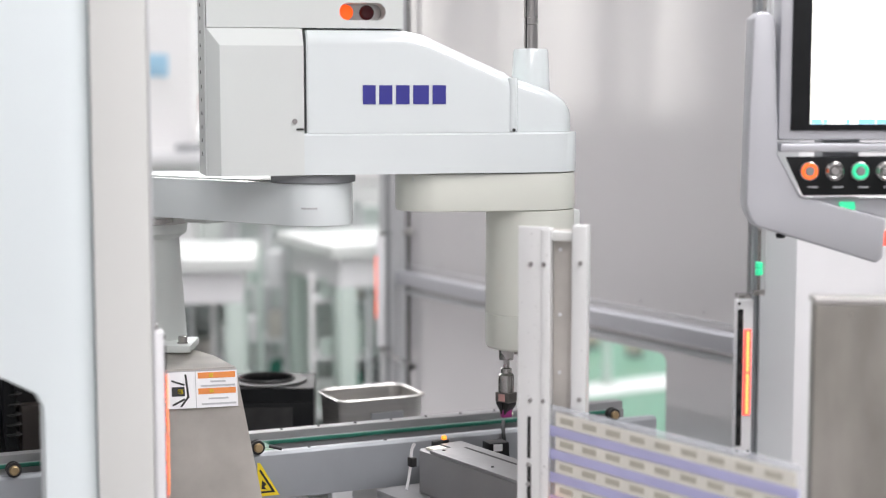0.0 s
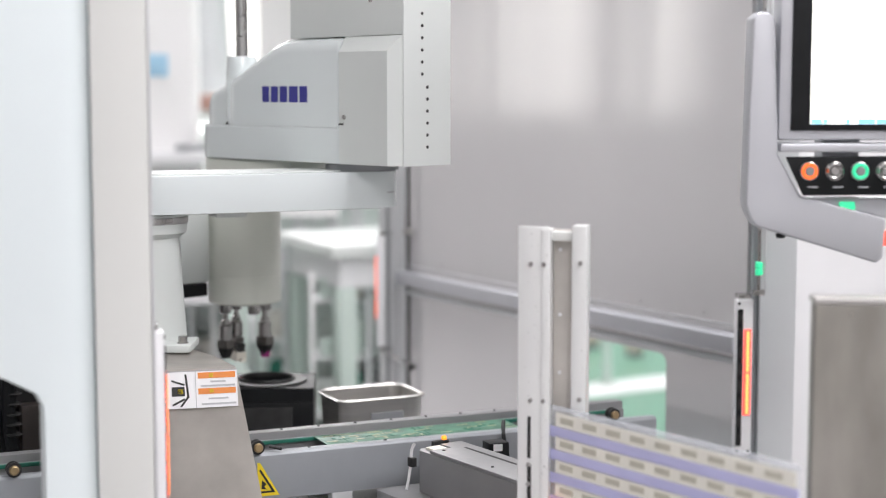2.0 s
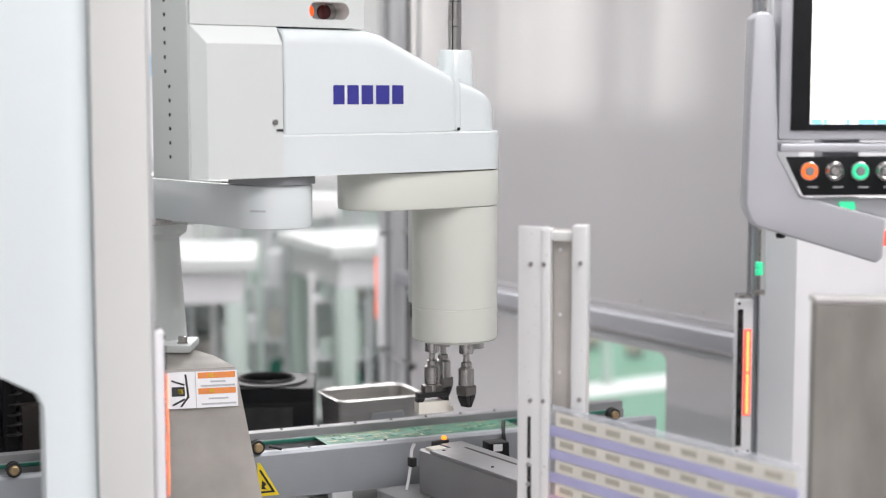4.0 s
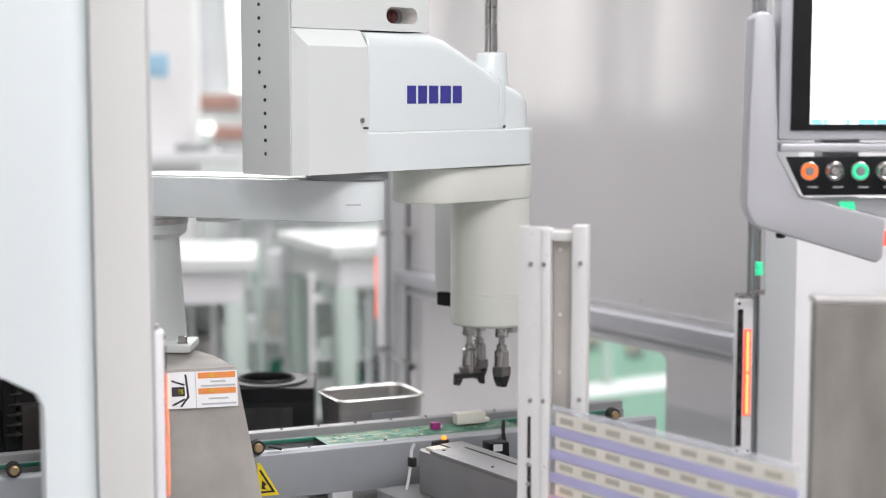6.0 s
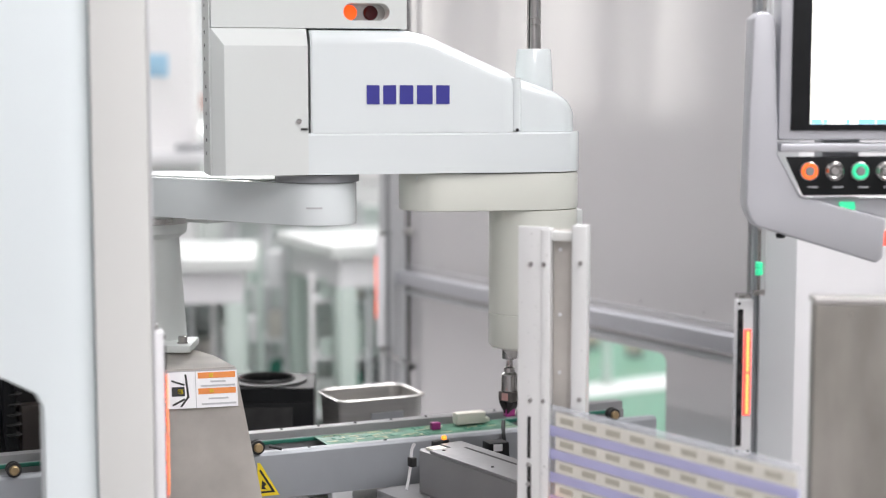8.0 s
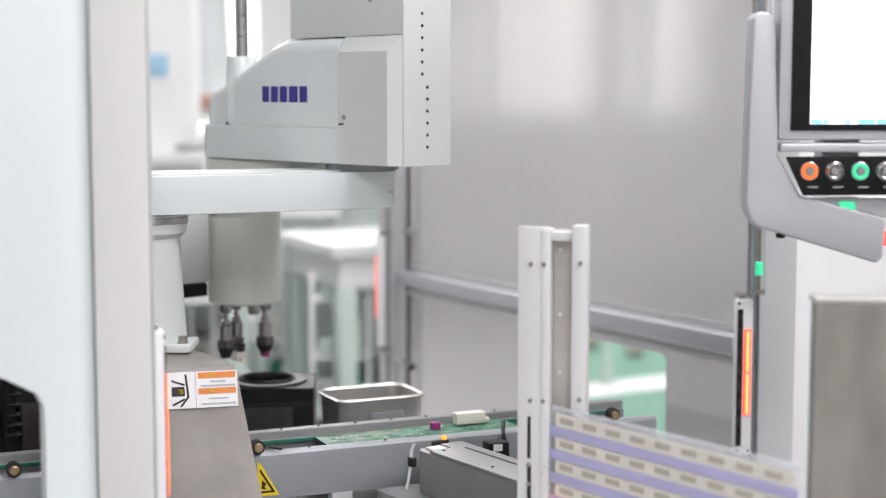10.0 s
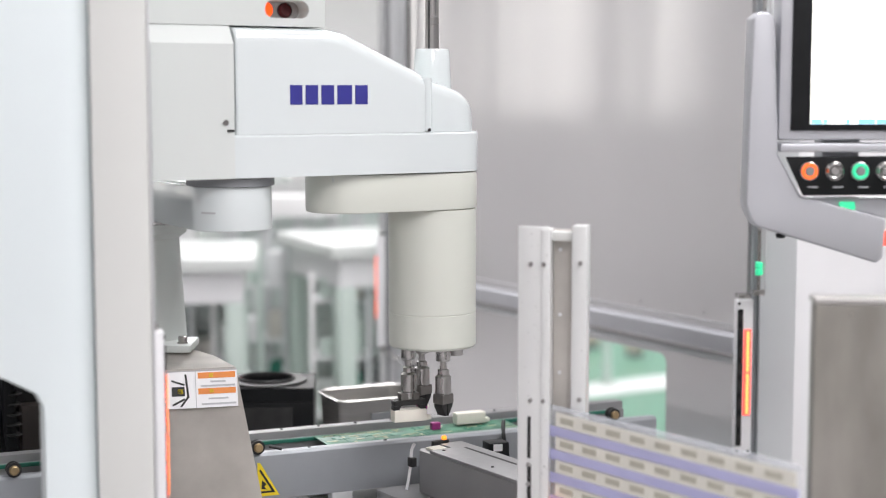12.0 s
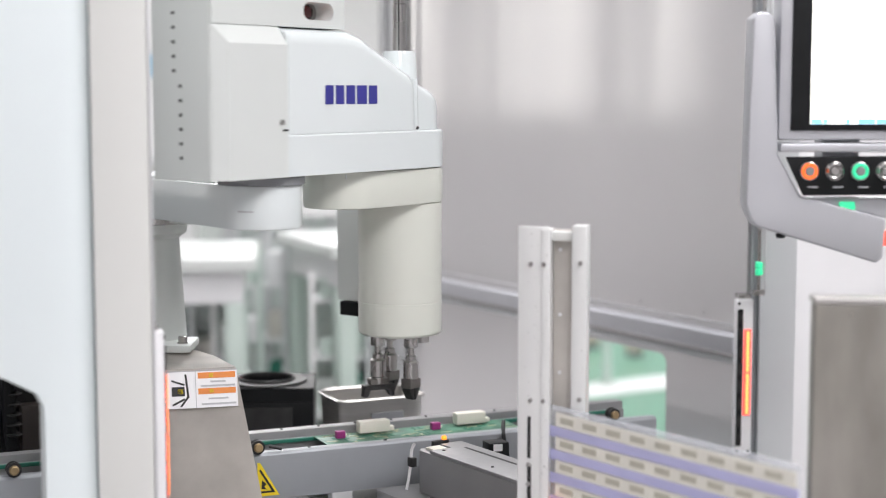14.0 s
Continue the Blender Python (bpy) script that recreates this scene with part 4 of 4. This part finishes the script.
# ---- motion: seconds, shoulder, elbow heading, turret heading ----
STATES = [(0, -39.5, 13.6, 297), (0.05, -40.9, 14.3, 297), (0.1, -45.9, 17.2, 296), (0.2, -60.4, 27.3, 292), (0.3, -66.0, 30.0, 290), (0.75, -66.0, 30.0, 290),
          (0.9, -48.1, 42.7, 270), (1, -15.2, 77.5, 245), (1.1, 11.7, 100.0, 220), (1.2, 25.1, 119.1, 208), (1.3, 26.4, 126.7, 207), (1.85, 26.4, 126.7, 207),
          (2, 21.6, 134.2, 122), (2.5, 21.6, 134.2, 120), (2.7, 21.7, 119.6, 207), (3.45, 21.7, 119.6, 207), (3.7, -21.0, 68.5, 207), (3.95, -52.3, 37.4, 207),
          (4.25, -52.3, 37.4, 207), (4.4, -64.7, 47.7, 207), (4.7, -64.7, 47.7, 290), (4.8, -60.4, 52.2, 290), (5.1, -58.4, 52.3, 290), (5.3, -43.1, 41.5, 230),
          (5.45, -29.0, 46.6, 207), (5.55, -26.4, 47.1, 207), (5.65, -25.4, 47.3, 207), (6.1, -25.4, 47.3, 207), (6.35, -32.8, 39.3, 330), (6.5, -33.3, 38.5, 340), (6.86, -33.3, 38.5, 340),
          (6.95, -35.9, 23.4, 312), (7.03, -38.0, 13.9, 297), (7.4, -38.0, 13.8, 297), (8, -38.1, 13.7, 297), (8.1, -39.5, 13.6, 297), (8.35, -65.4, 29.5, 285),
          (8.45, -66.0, 30.0, 290), (8.85, -66.0, 30.0, 290), (9.05, -14.8, 73.9, 245), (9.25, 25.1, 119.1, 208), (9.4, 26.4, 126.7, 207), (9.85, 26.4, 126.7, 207),
          (10, 21.6, 134.2, 122), (10.38, 21.6, 134.2, 120), (10.5, 21.4, 126.1, 165), (10.65, 21.7, 119.6, 207), (11.42, 21.7, 119.6, 207), (11.5, 20.0, 113.1, 207),
          (11.6, 4.6, 89.4, 207), (11.7, -33.0, 53.5, 205), (11.8, -62.4, 32.0, 205), (11.85, -63.15, 31.3, 205), (12.03, -63.15, 31.3, 205), (12.1, -68.0, 34.0, 207),
          (12.2, -78.8, 43.4, 207), (12.5, -78.8, 43.8, 207), (12.6, -73.2, 49.5, 207), (13.05, -73.0, 49.7, 207), (13.1, -72.4, 50.1, 207), (13.2, -64.6, 54.5, 207),
          (13.3, -54.9, 59.9, 207), (13.4, -50.0, 62.1, 207), (13.88, -50.0, 62.1, 207), (13.95, -52.4, 59.1, 207), (14, -55.1, 55.2, 207)]
TURN = 207.0


def arm_state(t):
    for k0, k1 in zip(STATES, STATES[1:]):
        if t <= k1[0]:
            f = max(0.0, (t - k0[0]) / (k1[0] - k0[0]))
            return [a + (b - a) * f for a, b in zip(k0[1:], k1[1:])]
    return list(STATES[-1][1:])


def elbow(t):
    a = radians(arm_state(t)[0])
    return L1 * math.cos(a), L1 * math.sin(a)


def tool_axis(t):
    ex, ey = elbow(t)
    b = radians(arm_state(t)[1])
    return ex + L2 * math.cos(b), ey + L2 * math.sin(b)


def drop(rows, t):
    return float(np.interp(t, [r[0] for r in rows], [r[1] for r in rows]))


CLAW = ((0, 0), (0.35, 0), (0.42, 0.056), (0.56, 0.056), (0.62, 0.0), (5.68, 0), (5.78, 0.062), (5.92, 0.062), (6.0, 0), (7.5, 0.0), (8.5, 0), (8.56, 0.056), (8.66, 0.056), (8.74, 0), (13.44, 0), (13.53, 0.062), (13.70, 0.062), (13.78, 0), (14, 0))
FORK = ((0, 0), (4.8, 0), (4.87, 0.05), (4.95, 0.05), (5.02, 0), (6.43, 0), (6.5, 0.028), (6.58, 0.053), (6.7, 0.051), (6.78, 0), (7.45, 0), (7.58, 0.05), (7.75, 0.05), (7.85, 0), (12.65, 0), (12.74, 0.05), (12.85, 0.05), (12.95, 0.0), (14, 0))
POINT = ((0, 0), (1.38, 0), (1.46, 0.028), (1.62, 0.028), (1.70, 0), (9.48, 0), (9.56, 0.028), (9.72, 0.028), (9.80, 0), (14, 0))
HEADZ = 1.142


def held(t, k, grip):
    """Place in the world of what tool k holds, grip metres under the turret."""
    x, y = tool_axis(t)
    a = radians(arm_state(t)[2] + 90 * k)
    rows = CLAW if k == 0 else FORK
    return Vector((J1[0] + x + 0.047 * math.cos(a), J1[1] + y + 0.047 * math.sin(a), HEADZ - grip - drop(rows, t)))


def motions(r, arm1, arm2, turret, tools, pcb, blocks, buttons, ring):
    times = [round(0.05 * k, 2) for k in range(281)]
    walk(arm1, [(t, pose(0, 0, 1.3725, 0, 0, arm_state(t)[0])) for t in times])
    walk(arm2, [(t, pose(*elbow(t), 1.4567, 0, 0, arm_state(t)[1])) for t in times])
    walk(turret, [(t, pose(*tool_axis(t), HEADZ, 0, 0, arm_state(t)[2])) for t in times])
    for k, nz, rows in ((0, tools[0], CLAW), (1, tools[1], POINT), (3, tools[2], FORK)):
        a = radians(90 * k)
        walk(nz, [(t, pose(0.047 * math.cos(a), 0.047 * math.sin(a), -d, 0, 0, SKEW - TURN if k == 0 else SKEW)) for t, d in rows])
    shift = [(0.0, -0.50), (0.2, -0.385), (0.5, -0.22), (0.8, -0.07), (1.0, -0.01), (1.15, 0.0), (14.0, 0.0)]
    walk(pcb, [(t, LINE @ pose(0.915 + s, 0, 0)) for t, s in shift])
    # cream parts: wait in the feeder, are picked, checked and put on the board
    grip = 0.1225
    for ob, come, pick, put in blocks:
        rest = held(pick, 0, grip)
        back = rest + E1 * 0.062 - Vector((0, 0, 0.036))
        rows, lie = [], SKEW + arm_state(pick)[2] - TURN
        if come > 0:
            rows += [(0.0, pose(*back, 0, 0, lie)), (come, pose(*back, 0, 0, lie)), (come + 0.3, pose(*rest, 0, 0, lie))]
        else:
            rows += [(0.0, pose(*rest, 0, 0, lie))]
        if put:
            for t in times:
                if pick <= t <= put:
                    rows.append((t, pose(*held(t, 0, grip), 0, 0, SKEW + arm_state(t)[2] - arm_state(put)[2])))
            last = held(put, 0, grip)
            rows += [(put + 0.05, pose(last.x, last.y, last.z, 0, 0, SKEW)), (14.0, pose(last.x, last.y, last.z, 0, 0, SKEW))]
        else:
            rows += [(14.0, pose(*rest, 0, 0, lie))]
        walk(ob, rows)
    # the always-lit ring is raised out of the box to imitate each flash
    rows = [(0.0, 0.92)]
    for a, b in ((1.42, 1.62), (2.86, 3.36), (9.45, 9.65), (10.72, 11.32)):
        rows += [(a - 0.05, 0.92), (a, 0.974), (b, 0.974), (b + 0.05, 0.92)]
    walk(ring, [(t, pose(0, 0, z)) for t, z in rows + [(14.0, 0.92)]])
    for ob, take, put, place in buttons:
        first = held(max(take, 0.0), 3, 0.118)
        wait = first + Vector((0.055, 0.0, 0.0))
        rows = [(0.0, pose(*wait, 0, 0, SKEW)), (take - 0.3, pose(*wait, 0, 0, SKEW)), (take - 0.1, pose(*first, 0, 0, SKEW))] if take > 0 else []
        rows += [(t, pose(*held(t, 3, 0.118), 0, 0, SKEW)) for t in times if take <= t <= put]
        rows += [(put + 0.08, pose(*place, 0, 0, SKEW)), (14.0, pose(*place, 0, 0, SKEW))]
        walk(ob, rows)


def coil_feeder(place):
    f = thing("coil_feeder", pose(place[0], place[1], 0, 0, 0, SKEW), "small steel feeder pillar for coil components", "feeder")
    part("pillar", box(-0.016, 0.016, -0.016, 0.016, 0.82, place[2] - 0.014, 0.002), RAILLIGHT, f)
    part("nest", box(-0.012, 0.012, -0.010, 0.010, place[2] - 0.0135, place[2] - 0.0075, 0.001), DARKTOOL, f, "black nest")


def small_parts():
    coil_feeder(held(7.7, 3, 0.118) + Vector((0.055, 0.0, 0.0)))
    blocks = []
    for come, pick, put in ((0.12, 0.55, 5.85), (8.22, 8.62, 13.65)):
        b = thing("connector_block", Matrix.Identity(4), "cream plastic connector block", "component", "connector blocks")
        part("shell", bevel(box(-0.031, 0.031, -0.012, 0.012, -0.011, 0.011, 0), 0.002), CERAMIC, b)
        # stands in for the separate small cube set beside the block
        part("side_cube", box(0.032, 0.042, -0.006, 0.006, -0.011, -0.003, 0.001), CERAMIC, b)
        blocks.append((b, come, pick if pick < 15 else 8.62, put))
    buttons = []
    for take, put, place in ((0.0, 4.92, (-0.015, 2.985, 0.9505)), (7.7, 12.80, (-0.196, 2.908, 0.9505))):
        b = thing("coil_component", Matrix.Identity(4), "small purple plastic coil component", "component", "purple components")
        part("body", bevel(box(-0.009, 0.009, -0.007, 0.007, -0.007, 0.007, 0), 0.002), PURPLE, b)
        part("pin", rod((0.009, 0, -0.002), (0.013, 0, -0.002), 0.003, 10), CERAMIC, b)
        buttons.append((b, take, put, place))
    return blocks, buttons


# ---- far machines of the hall ----
def far_machine(x, y, w, d, h, top, rz, paint, panes=3):
    """A workbench cell: base with doors, worktop, corner posts with panes between them and a header."""
    m = thing("far_machine", pose(x, y, 0, 0, 0, rz), "white and pale green assembly cell with posts and panes", "machine", "far assembly cells")
    part("body", box(-w / 2, w / 2, -d / 2, d / 2, 0.08, h, 0.02), paint, m)
    part("worktop", box(-w / 2 - 0.04, w / 2 + 0.04, -d / 2 - 0.04, d / 2 + 0.04, h + 0.001, h + 0.05, 0.01), GREYCOVER, m)
    for sx in (-1, 1):
        part("foot", box(sx * w * 0.4 - 0.05, sx * w * 0.4 + 0.05, -d * 0.4, d * 0.4, 0, 0.08, 0), CASTING, m)
        part("door", box(sx * w * 0.24 - w * 0.21, sx * w * 0.24 + w * 0.21, -d / 2 - 0.02, -d / 2 - 0.001, 0.18, h - 0.08, 0.006), PAINT, m)
        part("handle", box(sx * 0.05 - 0.012, sx * 0.05 + 0.012, -d / 2 - 0.04, -d / 2 - 0.021, h * 0.5, h * 0.5 + 0.14, 0.003), CASTING, m)
    for k in range(panes + 1):
        px = -w / 2 + 0.03 + (w - 0.06) * k / panes
        part("post", box(px - 0.025, px + 0.025, d / 2 - 0.06, d / 2, h + 0.05, top, 0.004), ALU, m)
        if k < panes:
            part("pane", box(px + 0.03, px + (w - 0.06) / panes - 0.03, d / 2 - 0.03, d / 2 - 0.02, h + 0.08, top - 0.03, 0), SMOKE, m, "grey-green pane")
    part("header", box(-w / 2, w / 2, d / 2 - 0.16, d / 2, top + 0.001, top + 0.09, 0.01), HALLWHITE, m)
    return m


def far_bench(x, y, w, h, rz):
    b = thing("workbench", pose(x, y, 0, 0, 0, rz), "white-topped workbench on pale green legs, far off", "workbench", "far workbenches")
    part("top", box(-w / 2, w / 2, -0.35, 0.35, h - 0.05, h, 0.01), GREYCOVER, b)
    part("apron", box(-w / 2 + 0.05, w / 2 - 0.05, -0.30, 0.30, h - 0.17, h - 0.051, 0.005), STICKER, b)
    part("shelf", box(-w / 2 + 0.05, w / 2 - 0.05, -0.3, 0.3, 0.25, 0.28, 0.004), CASTING, b)
    for sx in (-1, 1):
        for sy in (-1, 1):
            part("leg", box(sx * (w / 2 - 0.08) - 0.035, sx * (w / 2 - 0.08) + 0.035, sy * 0.28 - 0.035, sy * 0.28 + 0.035, 0, h - 0.17, 0.004), GREENPAINT, b)
    part("back_panel", box(-w / 2 + 0.12, w / 2 - 0.12, 0.27, 0.29, 0.1, h - 0.175, 0), SMOKE, b, "grey-green back panel")
    rng = random.Random(int(100 * (x + 20)))
    for k in range(3):
        u = (k - 1) * w * 0.28
        part("tote", box(u - 0.10, u + 0.10, -0.2, 0.12, 0.281, 0.281 + rng.uniform(0.14, 0.26), 0.01), rng.choice((CASTING, GREYCOVER, SMOKE)), b, "stored tote")
    return b


def background():
    far_bench(-1.02, 5.9, 0.62, 1.00, 6)
    far_machine(-0.70, 6.6, 0.5, 0.5, 0.30, 1.06, 2, GREENPAINT, 3)
    far_machine(-0.62, 7.3, 0.9, 0.6, 0.70, 1.07, 2, GREENPAINT, 4)
    far_bench(-0.22, 6.3, 0.75, 1.02, 24)
    far_bench(-0.55, 8.6, 1.2, 0.95, -4)
    far_machine(-2.15, 9.0, 1.0, 0.8, 0.9, 2.7, 8, PAINT, 2)
    far_machine(2.6, 10.5, 1.5, 0.9, 0.9, 2.4, 0, PAINT, 3)
    far_machine(1.5, 12.5, 1.6, 0.9, 0.9, 2.0, 0, PAINT, 3)
    # open racks with posts, shelves and boxes behind the robot
    rng = random.Random(11)
    for x, y, w, top in ((-0.98, 6.0, 0.34, 0.93), (-0.66, 6.45, 0.42, 0.98), (-0.40, 6.0, 0.22, 0.90)):
        k = thing("parts_rack", pose(x, y, 0, 0, 0, rng.uniform(-6, 8)), "white and pale green rack with small boxes, far off", "rack", "far parts racks")
        n = int(w / 0.085)
        for j in range(n + 1):
            u = -w / 2 + w * j / n
            part("post", box(u - 0.009, u + 0.009, -0.02, 0.02, 0, top - 0.04 * (j % 2), 0.002), (HALLWHITE, GREENPAINT, ALU)[j % 3], k)
        for z in (0.32, 0.55, 0.78):
            part("shelf", box(-w / 2 + 0.002, w / 2 - 0.002, 0.021, 0.20, z, z + 0.015, 0.002), STICKER, k)
            for j in range(n):
                u = -w / 2 + w * (j + 0.5) / n
                h = rng.uniform(0.05, 0.17)
                part("small_box", box(u - 0.028, u + 0.028, 0.03, 0.15, z + 0.0155, z + 0.0155 + h, 0.004), rng.choice((GREENPAINT, CASTING, STICKER, BELT, GREYCOVER, HOODSTEEL)), k)
    # tall tower with a blue plate
    t = thing("test_tower", pose(-1.36, 7.6, 0, 0, 0, 4), "tall white test tower with a light blue plate", "machine")
    part("cabinet", box(-0.16, 0.16, -0.2, 0.2, 0, 2.9, 0.01), HALLWHITE, t)
    part("plate", box(-0.06, 0.045, -0.212, -0.202, 1.67, 1.775, 0.003), SKYBLUE, t, "light blue plate")
    part("shelf", box(-0.2, 1.25, -0.35, 0.1, 1.26, 1.32, 0.008), STICKER, t, "long white shelf")
    part("instrument", box(0.08, 0.24, -0.28, 0.0, 1.321, 1.35, 0.01), CASTING, t, "grey instrument")
    part("instrument", box(0.28, 0.40, -0.28, -0.05, 1.321, 1.345, 0.01), CASTING, t, "grey instrument")
    # rust-red oven with a duct over it
    o = thing("curing_oven", pose(-1.10, 9.0, 0, 0, 0, 3), "rust-brown and grey curing oven with a slanting grey duct", "oven")
    part("cabinet", box(-0.30, 0.20, -0.3, 0.3, 0.0, 1.60, 0.015), GREYCOVER, o)
    part("door", box(-0.27, -0.05, -0.33, -0.302, 1.50, 1.585, 0.008), BROWN, o, "rust-brown door")
    part("door", box(-0.20, 0.15, -0.33, -0.302, 1.33, 1.41, 0.008), BROWN, o, "rust-brown door")
    part("door", box(0.0, 0.12, -0.33, -0.302, 1.52, 1.585, 0.008), CASTING, o, "dark grey door")
    part("duct", rod((-0.21, 0, 1.6), (-0.27, 0, 2.9), 0.10, 24), POSTGREY, o, "grey duct")
    part("pilot_lamp", rod((-0.284, -0.30, 1.395), (-0.284, -0.36, 1.395), 0.026, 14), WHITELAMP, o, "bright pilot lamp")
    part("pilot_lamp", rod((-0.215, -0.30, 1.395), (-0.215, -0.36, 1.395), 0.026, 14), WHITELAMP, o, "bright pilot lamp")
    k = thing("traffic_cone", pose(-0.765, 7.45, 1.3205), "small red plastic cone standing on the white shelf", "cone")
    part("cone", lathe([(0.058, 0.052), (0.05, 0.07), (0.022, 0.245), (0.018, 0.25), (0.004, 0.25)], 24), CONERED, k)
    part("base", box(-0.085, 0.085, -0.085, 0.085, 0.0, 0.051, 0.008), CONERED, k)
    c = thing("white_cabinet", pose(1.42, 5.0, 0, 0, 0, -8), "plain white steel storage cabinet", "cabinet")
    part("carcass", box(-0.36, 0.5, 0.0, 0.45, 0.06, 1.75, 0.01), STICKER, c)
    for k in range(2):
        d = part("door", box(-0.35 + 0.425 * k, 0.065 + 0.425 * k, -0.018, -0.001, 0.08, 1.73, 0.004), STICKER, c)
        part("handle", box(0.03 + 0.10 * k, 0.045 + 0.10 * k, -0.035, -0.019, 0.9, 1.02, 0.003), CASTING, d)
    part("plinth", box(-0.34, 0.48, 0.03, 0.43, 0.0, 0.059, 0), CASTING, c)
    # small things on the floor behind the side wall
    for x, y in ((1.16, 9.3), (0.925, 9.6)):
        k = thing("floor_stop", pose(x, y, 0), "small beige rubber floor stop on a dark shadow disc", "floor stop", "floor stops")
        # dark disc modelled for the soft shadow under the dome
        part("base", lathe([(0.02, 0.004), (0.06, 0.004), (0.055, 0.03), (0.02, 0.035)], 20), CASTING, k, "dark disc in place of the shadow beneath")
        part("dome", lathe([(0.045, 0.035), (0.062, 0.05), (0.066, 0.085), (0.05, 0.115), (0.02, 0.13)], 20), BEIGEFOOT, k)
    k = thing("floor_post", pose(0.895, 8.38, 0), "slim pale green painted steel post on the floor", "post")
    part("shaft", box(-0.022, 0.022, -0.022, 0.022, 0.012, 1.2, 0.004), GREENPAINT, k)
    part("base_plate", box(-0.06, 0.06, -0.06, 0.06, 0.004, 0.0118, 0.002), PALE, k)
    for x in (-2.6, -0.9, 0.9, 2.7):
        for y in (6.0, 10.0, 14.0):
            f = thing("tube_light", pose(x, y, 3.9), "white ceiling tube light", "ceiling light", "ceiling tube lights")
            part("tray", box(-0.08, 0.08, -0.75, 0.75, 0.03, 0.1, 0.005), HALLWHITE, f)
            part("tube", box(-0.14, 0.14, -0.72, 0.72, 0.0, 0.028, 0.004), WHITELAMP, f)
    # columns along the far wall
    for x in (-3.2, -2.5, -0.1, 1.6, 3.4):
        c = thing("hall_column", pose(x, 13.5, 0), "pale grey square hall column", "column", "hall columns")
        part("shaft", box(-0.18, 0.18, -0.18, 0.18, 0, 3.995, 0.01), PALE, c)


hall()
enclosure()
machine_base()
conveyor()
feeder()
pcb = board()
pedestal()
dark_interior()
ring = vision_box()
tray()
rack()
pendant()
crew = robot()
blocks, buttons = small_parts()
background()
motions(*crew, pcb, blocks, buttons, ring)
